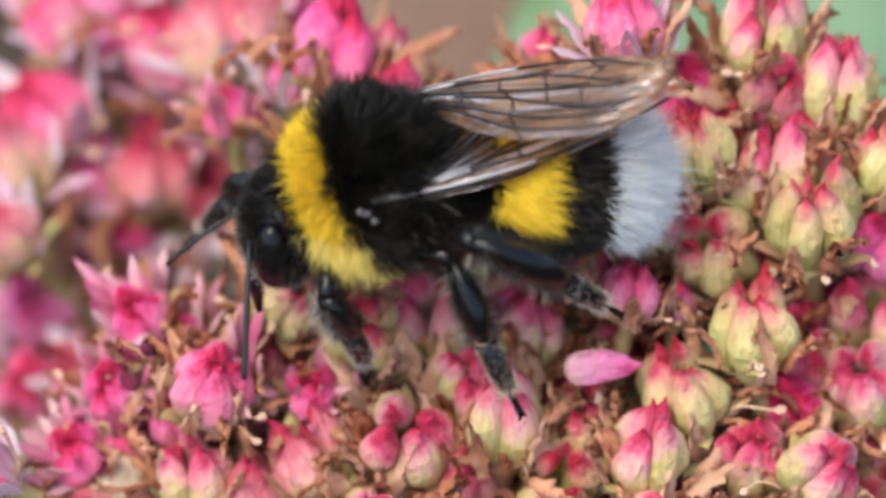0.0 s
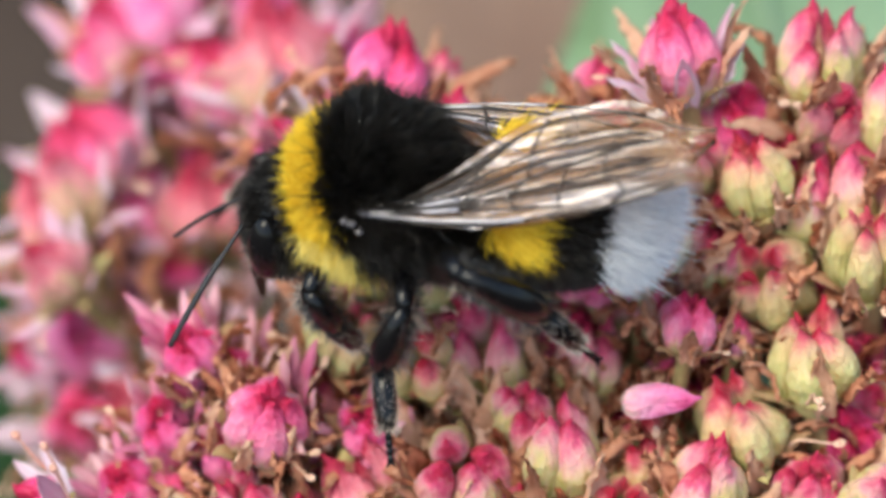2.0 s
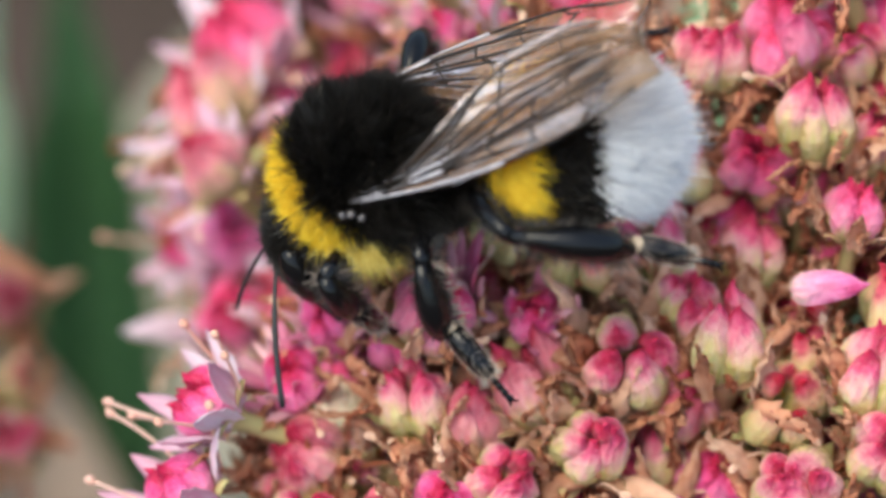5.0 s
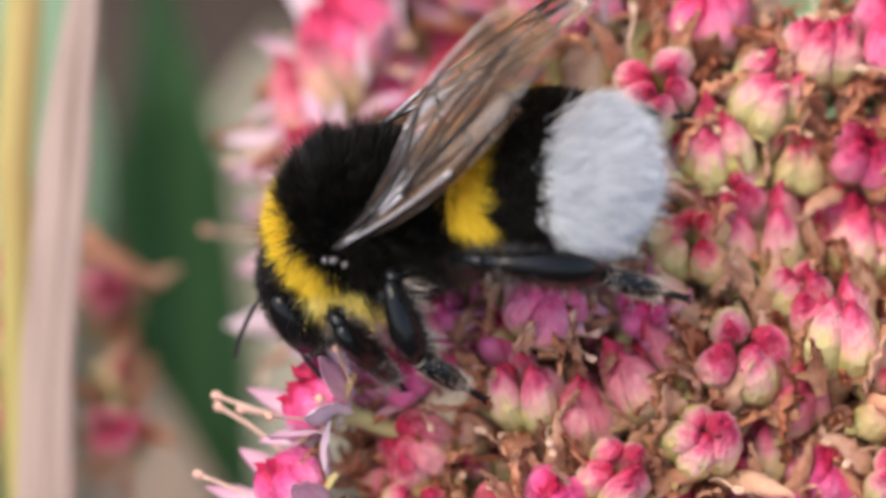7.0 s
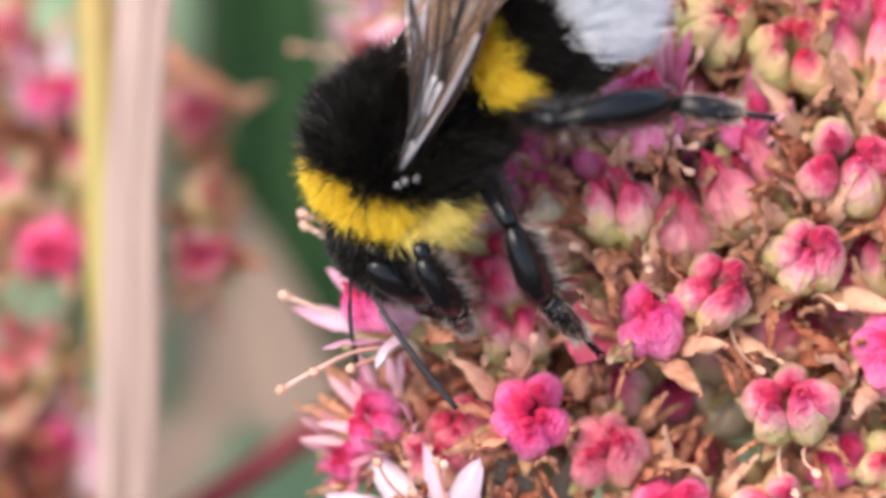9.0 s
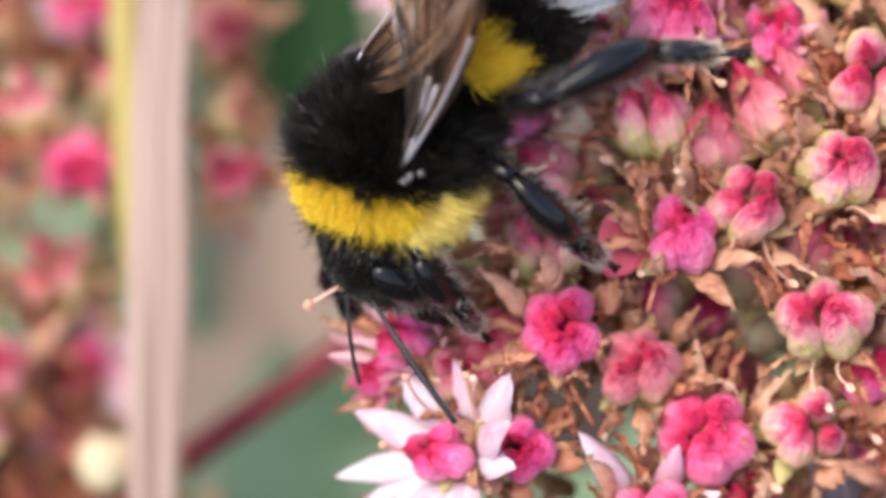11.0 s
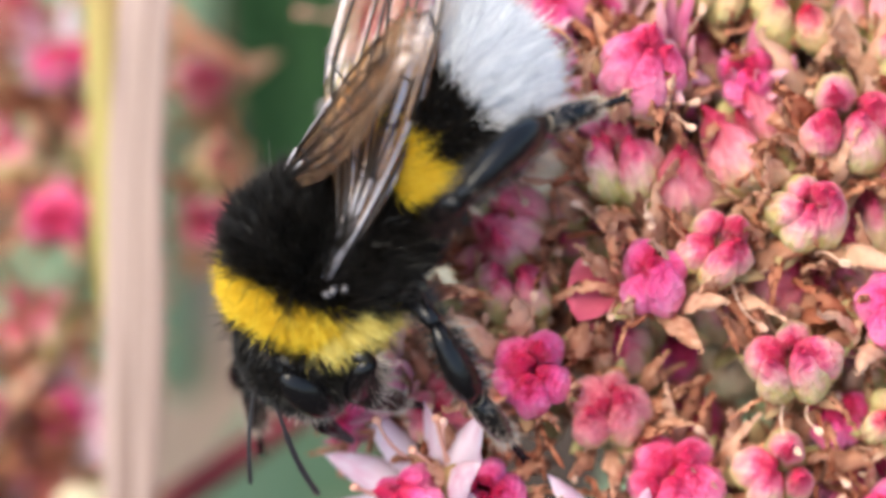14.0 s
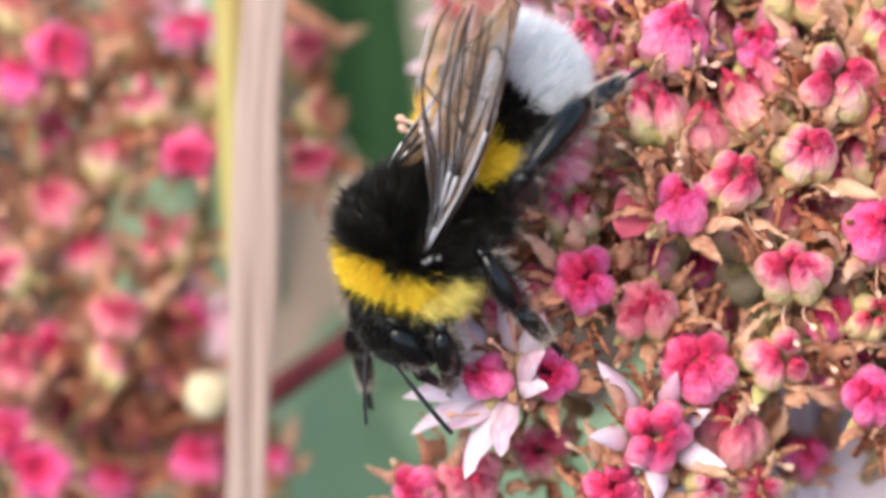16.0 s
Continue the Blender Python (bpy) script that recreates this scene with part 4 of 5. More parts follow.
# wings
def wing_material():
    """Smoky brown membrane, half see-through, wrinkled along its length, with a film-like gloss."""
    m, tree, b = material("wing_membrane", 0.5, 0.3)
    blot = fine_noise(tree, 420, 3)
    tree.links.new(ramp(tree, blot, ((0.35, (0.085, 0.052, 0.036)), (0.52, (0.24, 0.14, 0.083)), (0.68, (0.44, 0.27, 0.16)))), b.inputs["Base Color"])
    t = tree.nodes.new("ShaderNodeBsdfTransparent")
    t.inputs[0].default_value = (0.86, 0.66, 0.45, 1)
    body = tree.nodes.new("ShaderNodeMixShader")
    body.inputs[0].default_value = 0.40
    tree.links.new(t.outputs[0], body.inputs[1])
    tree.links.new(b.outputs[0], body.inputs[2])
    folds = streaks(tree, (130, 4200, 300))
    wrinkle = add(tree, "ShaderNodeBump", Strength=0.8, Distance=0.00018)
    tree.links.new(folds, wrinkle.inputs["Height"])
    gloss = add(tree, "ShaderNodeBsdfAnisotropic", Roughness=0.24)
    gloss.inputs["Color"].default_value = (0.92, 0.89, 0.94, 1)
    tree.links.new(wrinkle.outputs[0], gloss.inputs["Normal"])
    tree.links.new(wrinkle.outputs[0], b.inputs["Normal"])
    film = tree.nodes.new("ShaderNodeMixShader")
    tc = tree.nodes.new("ShaderNodeTexCoord")
    sep = tree.nodes.new("ShaderNodeSeparateXYZ")
    tree.links.new(tc.outputs["Object"], sep.inputs[0])
    fold = ramp(tree, streaks(tree, (160, 3600, 300)), ((0.46, (0.03, 0.03, 0.03)), (0.60, (0.23, 0.23, 0.23))))
    near_root = math_node(tree, "MAXIMUM", math_node(tree, "ADD", 1.0, math_node(tree, "MULTIPLY", sep.outputs[0], 135.0)), 0.0)
    tree.links.new(math_node(tree, "MULTIPLY", fold, math_node(tree, "ADD", 1.0, math_node(tree, "MULTIPLY", near_root, 2.2))), film.inputs[0])
    tree.links.new(body.outputs[0], film.inputs[1])
    tree.links.new(gloss.outputs[0], film.inputs[2])
    tree.links.new(film.outputs[0], tree.nodes["Material Output"].inputs[0])
    return m


WING = wing_material()
VEIN, vtree, vb = material("wing_vein", 0.35, 0.5)
vb.inputs["Base Color"].default_value = (0.012, 0.007, 0.005, 1)


# veins at the wing root: their silvery sky glint is put into the base colour
GLINT_VEIN, rtree, rb = material("glint_vein", 0.22, 1.0)
rb.inputs["Base Color"].default_value = (0.33, 0.31, 0.34, 1)
rb.inputs["Coat Weight"].default_value = 1.0


def wing_point(u, v, length, width):
    """u along the wing from hinge to tip, v from the leading edge 0 to the trailing edge 1."""
    lead = 0.30 * width * math.sin(math.pi * u * 0.9) + 0.12 * width * u * u
    q = min(1.0, u / 0.62)
    wide = width * (0.07 + 0.93 * q * q * (3 - 2 * q)) * (1 if u < 0.72 else math.sqrt(max(0.0, 1 - ((u - 0.72) / 0.28) ** 2)) * 0.94 + 0.06)
    z = 0.022 * width * math.sin(30 * v + 3 * u) * min(1, 3 * u) + 0.014 * width * math.sin(47 * v - 5 * u) + 0.03 * width * math.sin(9 * v) + 0.12 * width * u * (1 - v)
    return Vector((-length * u, lead - wide * v, z)) * MM


def wing(name, length, width, mirror, parent, veins):
    s = -1 if mirror else 1
    vs, fs, n, k = [], [], 30, 44
    for i in range(n + 1):
        for j in range(k + 1):
            p = wing_point(i / n, j / k, length, width)
            vs.append(Vector((p.x, p.y * s, p.z)))
    for i in range(n):
        for j in range(k):
            a = i * (k + 1) + j
            fs.append((a, a + 1, a + k + 2, a + k + 1))
    ob = child(name, mesh_of(name, vs, fs, WING), parent, None, "smoky brown veined wing")
    for path, rad in veins:
        pts = []
        for (u0, v0), (u1, v1) in zip(path, path[1:]):
            for q in range(6):
                w = q / 5
                p = wing_point(u0 + (u1 - u0) * w, v0 + (v1 - v0) * w, length, width)
                pts.append(Vector((p.x, p.y * s, p.z + 0.02 * MM)))
        pts = [p for i, p in enumerate(pts) if i == 0 or (p - pts[i - 1]).length > 1e-7]
        child("vein", mesh_of("vein", *tube(pts, [rad * MM] * len(pts), 5), GLINT_VEIN if rad > 0.075 else VEIN), ob)
    return ob


LONG_VEINS = [([(0.10, v), (0.35, v * 0.9 + 0.03), (0.62, v), (0.86, 0.1 + v * 0.85)], 0.055) for v in (0.22, 0.33, 0.58, 0.68, 0.9)]
FORE_VEINS = LONG_VEINS + [([(0, 0.02), (0.25, 0.01), (0.48, 0.01)], 0.078), ([(0.48, 0.01), (0.75, 0.01), (0.92, 0.06)], 0.06), ([(0, 0.3), (0.3, 0.2)], 0.08), ([(0.3, 0.2), (0.6, 0.1)], 0.055), ([(0, 0.7), (0.16, 0.5), (0.3, 0.42)], 0.08),
              ([(0.02, 0.5), (0.3, 0.38), (0.48, 0.42), (0.70, 0.52), (0.88, 0.6)], 0.06), ([(0.02, 0.8), (0.3, 0.72), (0.5, 0.88)], 0.06),
              ([(0.3, 0.14), (0.33, 0.40)], 0.05), ([(0.46, 0.12), (0.44, 0.3), (0.50, 0.43)], 0.05), ([(0.44, 0.3), (0.60, 0.3), (0.74, 0.28), (0.78, 0.12), (0.72, 0.02)], 0.05),
              ([(0.60, 0.3), (0.62, 0.5)], 0.045), ([(0.72, 0.28), (0.73, 0.54)], 0.045), ([(0.58, 0.1), (0.60, 0.3)], 0.045), ([(0.32, 0.4), (0.36, 0.74)], 0.045), ([(0.50, 0.43), (0.52, 0.7), (0.58, 0.95)], 0.045)]
HIND_VEINS = [([(0, 0.05), (0.5, 0.05), (0.85, 0.12)], 0.07), ([(0.02, 0.4), (0.4, 0.4), (0.7, 0.6)], 0.05), ([(0.02, 0.75), (0.3, 0.8)], 0.05), ([(0.4, 0.06), (0.42, 0.4)], 0.045)]
fore_left = wing("forewing", 11.9, 3.8, False, bee, FORE_VEINS)
fore_right = wing("forewing", 11.9, 3.8, True, bee, FORE_VEINS)
hind_left = wing("hindwing", 8.4, 2.7, False, bee, HIND_VEINS)
hind_right = wing("hindwing", 8.4, 2.7, True, bee, HIND_VEINS)
TEG, ttree, tb = material("tegula", 0.2, 0.7)
tb.inputs["Base Color"].default_value = (0.10, 0.09, 0.095, 1)
for s in (1, -1):
    child("tegula", mesh_of("tegula", *join([egg((3.15 + dx, (3.0 + dy) * s, 1.2 + dx), (0.22 - 0.05 * k, 0.16, 0.15), 8, 12) for k, (dx, dy) in enumerate(((0, 0), (-0.3, 0.05), (0.2, 0.12)))]), TEG), bee, None, "shiny dark wing scale")


# legs
def limb_mesh(name, length, radii, flat=0.7, mat=CUTICLE):
    n = len(radii) - 1
    v, f = tube([(length * MM * i / n, 0, 0.05 * MM * length * math.sin(math.pi * i / n)) for i in range(n + 1)], [q * MM for q in radii], 10)
    return mesh_of(name, [(p[0], p[1] * flat, p[2]) for p in (Vector(q) for q in v)], f, mat)


def bristles(parent, length, rad, count, hair, seed, mat=BLACK_HAIR, side=None, width=0.016):
    rs = np.random.RandomState(seed)
    vs, fs = [], []
    for i in range(count):
        w = rs.uniform(0, 6.28) if side is None else side + rs.normal() * 0.5
        s = rs.uniform(0.05, 0.98)
        out = Vector((0, math.cos(w), math.sin(w)))
        p = Vector((length * s, 0, 0)) + out * rad * 0.7
        d = (out + Vector((rs.uniform(0.3, 1.0), 0, 0)) + 0.2 * Vector(rs.normal(size=3))).normalized()
        q = p + d * hair * rs.uniform(0.6, 1.2)
        a = d.orthogonal().normalized() * width
        b = d.cross(a)
        k = len(vs)
        vs += [(p + a) * MM, (p - a * 0.5 + b * 0.8) * MM, (p - a * 0.5 - b * 0.8) * MM, q * MM]
        fs += [(k, k + 1, k + 3), (k + 1, k + 2, k + 3), (k + 2, k, k + 3)]
    return child("bristles", mesh_of("bristles", vs, fs, mat, False), parent)


def leg(kind, tib, tar, seed, broad):
    fem = child(kind + "_femur", limb_mesh("femur", 3.0, (0.36, 0.52, 0.60, 0.56, 0.42)), bee)
    bristles(fem, 3.0, 0.55, 400, 0.6, seed)
    ti = child(kind + "_tibia", limb_mesh("tibia", tib, (0.34, 0.54, 0.68 * broad, 0.78 * broad, 0.72 * broad, 0.42)), bee)
    bristles(ti, tib, 0.6 * broad, 700, 0.5, seed + 1)
    bristles(ti, tib, 0.6 * broad, 350 if kind == "hind" else 600, 0.7 if kind == "hind" else 0.95, seed + 2, GREY_HAIR, -1.6, 0.02)
    ta = child(kind + "_tarsus", mesh_of("tarsus", *join([
        tube([(0, 0, 0), (0.2 * MM, 0, 0), (0.8 * MM, 0, 0.03 * MM), (1.6 * MM, 0, 0.03 * MM), (2.1 * MM, 0, 0), (2.25 * MM, 0, 0)], [0.18 * MM, 0.38 * MM, 0.44 * MM, 0.40 * MM, 0.30 * MM, 0.12 * MM], 9),
        *[tube([((2.2 + 0.26 * k) * MM, 0, 0), ((2.27 + 0.26 * k) * MM, 0, 0), ((2.46 + 0.26 * k) * MM, 0, 0)], [0.09 * MM, 0.11 * MM, 0.15 * MM], 7) for k in range(4)],
        *[tube([(3.2 * MM, 0, 0), (3.38 * MM, 0.12 * q * MM, 0), (3.43 * MM, 0.2 * q * MM, -0.15 * MM)], [0.07 * MM, 0.05 * MM, 0.01 * MM], 5) for q in (1, -1)]]), CUTICLE), bee)
    bristles(ta, 2.3, 0.36, 700, 0.34, seed + 3, GREY_HAIR)
    child("joint", mesh_of("joint", *egg((0, 0, 0), (0.34, 0.32, 0.32), 8, 10), JOINT if seed < 130 else CUTICLE), ta, None, "pale brown ankle joint" if seed < 130 else "")
    return fem, ti, ta


JOINT, jtree, jb = material("ankle_joint", 0.5, 0.4)
jb.inputs["Base Color"].default_value = (0.55, 0.42, 0.30, 1)
mid_left = leg("mid", 3.1, 2.9, 100, 1.0)
hind_left_leg = leg("hind", 4.3, 2.8, 110, 1.15)


def limb(x, y, z, dx, dy, dz):
    return basis(Vector((x, y, z)) * MM, (dx, dy, dz), (0.0, 0.55, 0.84))


fore_left_leg = leg("fore", 2.6, 2.7, 120, 0.85)
for kind, seed, y, rows in (("fore", 130, -1, ((4.3, -1.5, -2.0, 0.6, -0.7, -0.5), (5.9, -3.0, -2.4, 0.6, -0.5, -0.5), (7.4, -4.2, -3.8, 0.6, -0.1, -0.8))),
                            ("mid", 140, -1, ((1.6, -1.6, -2.0, 0.0, -0.85, 0.3), (1.6, -4.0, -0.9, -0.1, -0.75, -0.6), (1.3, -6.2, -2.8, -0.1, -0.5, -0.8))),
                            ("hind", 150, -1, ((0.2, -1.5, -2.0, -0.5, -0.7, 0.3), (-1.4, -3.4, -1.2, -0.8, -0.5, -0.4), (-4.6, -5.2, -2.8, -0.8, -0.3, -0.6)))):
    right_leg = leg(kind, 4.2 if kind == "hind" else 2.8, 2.8, seed, 1.0)
    if kind == "mid":
        mid_right = right_leg
        continue
    for ob, q in zip(right_leg, rows):
        ob.matrix_basis = limb(*q)


def antenna(kind):
    pts, rad = [(0, 0, 0)], [0.10 * MM]
    for i in range(1, 15):
        s = i / 14
        pts.append((5.2 * MM * s, 0, 0.45 * MM * math.sin(math.pi * s)))
        rad.append((0.07 + 0.03 * (s > 0.3) + 0.014 * (i % 2)) * MM)
    return child("antenna", mesh_of("antenna", *tube(pts, rad, 8), ANTENNA), bee, None, "slender dark grey antenna")


ANTENNA, atree, ab = material("antenna_cuticle", 0.5, 0.3)
ab.inputs["Base Color"].default_value = (0.03, 0.03, 0.034, 1)
antenna_left, antenna_right = antenna(0), antenna(1)
antenna_right.matrix_basis = limb(7.1, -0.7, -1.3, 0.75, 0.0, -0.65) @ Matrix.Scale(0.75, 4)


def bee_pose(x, y, d, fwd, up):
    return basis(at(x, y, d), way(*fwd), way(*up))


def joint(x, y, z, rx, ry, rz):
    return pose(x * MM, y * MM, z * MM, 0, 0, rz) @ pose(0, 0, 0, 0, ry, 0)


def wing_pose(out, up, tilt, side, rear):
    """A wing folded back: out to its own side and up, hinged on the thorax."""
    back = -math.sqrt(max(0.02, 1 - out * out - up * up))
    d = Vector((-back, -out * side, -up))
    return basis(Vector((3.0 - 0.5 * rear, 2.6 * side, 1.25 - 0.15 * rear)) * MM, d, (0.1, tilt, 0.9))


def motions():
    walk(bee, [
        (0, bee_pose(8.03, 5.12, -4.02, (-0.997, -0.056, -0.045), (-0.012, 0.752, -0.659))),
        (0.5, bee_pose(7.23, 4.72, -4.03, (-0.998, -0.005, -0.058), (0.034, 0.758, -0.651))),
        (1, bee_pose(6.68, 5.46, -4.02, (-0.995, 0.099, -0.031), (0.093, 0.720, -0.688))),
        (1.5, bee_pose(6.28, 5.64, -4.08, (-0.997, 0.059, 0.051), (0.009, 0.737, -0.676))),
        (2, bee_pose(6.23, 5.63, -4.10, (-0.991, 0.089, 0.098), (-0.006, 0.707, -0.707))),
        (2.5, bee_pose(4.92, 4.66, -4.08, (-0.983, 0.115, 0.145), (-0.035, 0.653, -0.757))),
        (3, bee_pose(4.30, 3.95, -4.10, (-0.990, 0.134, 0.038), (0.057, 0.636, -0.769))),
        (3.2, bee_pose(3.97, 4.18, -4.11, (-0.990, 0.140, 0.035), (0.062, 0.632, -0.773))),
        (5.5, bee_pose(-1.30, 3.53, -4.13, (-0.849, -0.449, 0.281), (-0.520, 0.609, -0.599))),
        (6, bee_pose(-2.29, 3.38, -4.09, (-0.910, -0.320, 0.264), (-0.414, 0.671, -0.615))),
        (6.5, bee_pose(-3.18, 2.31, -4.03, (-0.936, -0.256, 0.241), (-0.352, 0.696, -0.626))),
        (7, bee_pose(-4.17, 1.43, -4.01, (-0.886, -0.321, 0.334), (-0.459, 0.700, -0.547))),
        (7.5, bee_pose(-5.68, 1.13, -3.98, (-0.728, -0.629, 0.274), (-0.676, 0.589, -0.443))),
        (8, bee_pose(-5.95, 0.69, -3.97, (-0.656, -0.680, 0.328), (-0.742, 0.498, -0.449))),
        (8.5, bee_pose(-6.86, -0.18, -3.96, (-0.503, -0.840, 0.203), (-0.774, 0.333, -0.538))),
        (9, bee_pose(-6.65, -1.06, -3.96, (-0.582, -0.803, 0.126), (-0.718, 0.435, -0.544))),
        (9.5, bee_pose(-7.11, -1.99, -3.94, (-0.489, -0.872, 0.034), (-0.744, 0.396, -0.538))),
        (10, bee_pose(-7.59, -2.82, -3.94, (-0.428, -0.904, -0.024), (-0.711, 0.352, -0.609))),
        (12.5, bee_pose(-8.67, -4.87, -3.92, (-0.573, -0.820, 0.005), (-0.640, 0.443, -0.628))),
        (13, bee_pose(-8.41, -5.32, -3.92, (-0.576, -0.817, -0.025), (-0.635, 0.466, -0.617))),
        (13.5, bee_pose(-8.48, -5.54, -3.93, (-0.589, -0.808, -0.025), (-0.623, 0.473, -0.623))),
        (14, bee_pose(-9.26, -6.27, -3.95, (-0.624, -0.781, -0.009), (-0.602, 0.488, -0.631))),
        (14.5, bee_pose(-9.50, -6.26, -3.95, (-0.633, -0.774, -0.004), (-0.605, 0.497, -0.622))),
        (15, bee_pose(-9.87, -6.85, -3.91, (-0.607, -0.784, -0.131), (-0.567, 0.543, -0.620))),
        (15.5, bee_pose(-9.54, -7.91, -3.89, (-0.549, -0.833, -0.063), (-0.634, 0.464, -0.619))),
        (16, bee_pose(-9.48, -8.31, -3.89, (-0.581, -0.813, -0.052), (-0.626, 0.486, -0.610))),
    ])
    walk(abdomen, [
        (0, joint(-0.20, 0.00, -0.30, 0, -6.5, 6.5)),
        (0.5, joint(-0.20, 0.00, -0.30, 0, -0.8, 4.5)),
        (1, joint(-0.20, 0.00, -0.30, 0, -0.6, 5.6)),
        (1.5, joint(-0.20, 0.00, -0.30, 0, -3.4, 7.2)),
        (2, joint(-0.20, 0.00, -0.30, 0, -5.3, 5.2)),
        (2.5, joint(-0.20, 0.00, -0.30, 0, -4.1, -0.8)),
        (3, joint(-0.20, 0.00, -0.30, 0, -3.1, 3.2)),
        (3.2, joint(-0.20, 0.00, -0.30, 0, -3.0, 3.6)),
        (5.5, joint(-0.86, 0.64, -0.85, 0, -15.6, -15.7)),
        (6, joint(-0.69, 0.14, -0.55, 0, -10.6, -16.7)),
        (6.5, joint(-0.53, -0.37, -0.24, 0, -5.7, -17.7)),
        (7, joint(-0.45, -0.48, -0.19, 0, -4.6, -18.9)),
        (7.5, joint(-0.58, -0.04, -0.46, 0, -14.2, -28.6)),
        (8, joint(-0.51, -0.14, -0.41, 0, -13.4, -27.7)),
        (8.5, joint(-0.66, 0.27, -0.59, 0, -14.9, -31.9)),
        (9, joint(-0.43, -0.04, -0.32, 0, -8.0, -25.2)),
        (9.5, joint(-0.52, 0.02, -0.32, 0, -8.5, -26.6)),
        (10, joint(0.12, 0.39, -0.52, 0, -0.5, -15.2)),
        (12.5, joint(-0.48, -0.41, -0.11, 0, -3.4, -21.3)),
        (13, joint(-0.34, -0.47, -0.08, 0, -1.4, -18.6)),
        (13.5, joint(-0.27, -0.43, -0.10, 0, 0.3, -17.3)),
        (14, joint(-0.21, -0.39, -0.12, 0, 2.1, -16.1)),
        (14.5, joint(-0.22, -0.29, -0.16, 0, 1.9, -16.4)),
        (15, joint(-0.27, -0.36, -0.12, 0, 1.2, -16.7)),
        (15.5, joint(-0.41, -0.30, -0.13, 0, 5.0, -12.6)),
        (16, joint(-0.20, -0.45, -0.08, 0, 5.8, -10.8)),
    ])
    near = [
        (0, -0.34, 0.12, 0.10),
        (0.5, -0.07, 0.34, 0.20),
        (1.5, -0.24, 0.17, 0.49),
        (2.5, -0.01, 0.25, 0.51),
        (3, -0.16, 0.24, 0.50),
        (3.2, -0.16, 0.21, 0.50),
        (5.5, 0.03, 0.05, 0.45),
        (6, 0.06, 0.24, 0.45),
        (6.5, -0.02, 0.34, 0.45),
        (7, -0.06, 0.40, 0.48),
        (7.5, 0.03, 0.24, 0.45),
        (8, 0.10, 0.25, 0.45),
        (8.5, 0.16, 0.29, 0.50),
        (9, 0.05, 0.34, 0.59),
        (9.5, 0.18, 0.37, 0.60),
        (10, 0.28, 0.47, 0.60),
        (12.5, 0.19, 0.42, 0.57),
        (13, 0.10, 0.45, 0.57),
        (13.5, -0.06, 0.37, 0.56),
        (14, -0.24, 0.26, 0.50),
        (14.5, -0.16, 0.25, 0.53),
        (15, -0.08, 0.35, 0.56),
        (15.5, 0.14, 0.46, 0.60),
        (16, 0.03, 0.43, 0.62),
    ]
    far = [
        (0, -0.36, 0.32, 0.00),
        (1, -0.32, 0.37, 0.00),
        (1.5, -0.22, 0.18, -0.17),
        (2, -0.18, 0.11, -0.15),
        (2.5, -0.13, 0.05, -0.13),
        (3, -0.06, 0.07, -0.11),
        (3.2, -0.06, 0.04, -0.11),
        (5.5, -0.36, 0.01, -0.17),
        (6, -0.48, 0.29, -0.17),
        (6.5, -0.12, 0.12, -0.19),
        (7, -0.02, 0.24, -0.22),
        (7.5, -0.20, 0.11, -0.22),
        (8, -0.35, 0.11, -0.26),
        (8.5, -0.60, 0.16, -0.26),
        (9, -0.57, 0.16, -0.26),
        (9.5, -0.63, 0.19, -0.26),
        (10, -0.67, 0.23, -0.26),
        (12.5, -0.70, 0.36, -0.25),
        (13, -0.60, 0.37, -0.25),
        (13.5, -0.59, 0.39, -0.24),
        (14, -0.60, 0.40, -0.23),
        (14.5, -0.59, 0.27, -0.24),
        (15, -0.48, 0.17, -0.27),
        (15.5, -0.45, 0.21, -0.28),
        (16, -0.45, 0.27, -0.28),
    ]
    for ob, side, rear, rows in ((fore_left, 1, 0, near), (hind_left, 1, 1, near), (fore_right, -1, 0, far), (hind_right, -1, 1, far)):
        walk(ob, [(t, wing_pose(out + 0.02 * rear, up - 0.04 * rear, tilt, side, rear)) for t, out, up, tilt in rows])
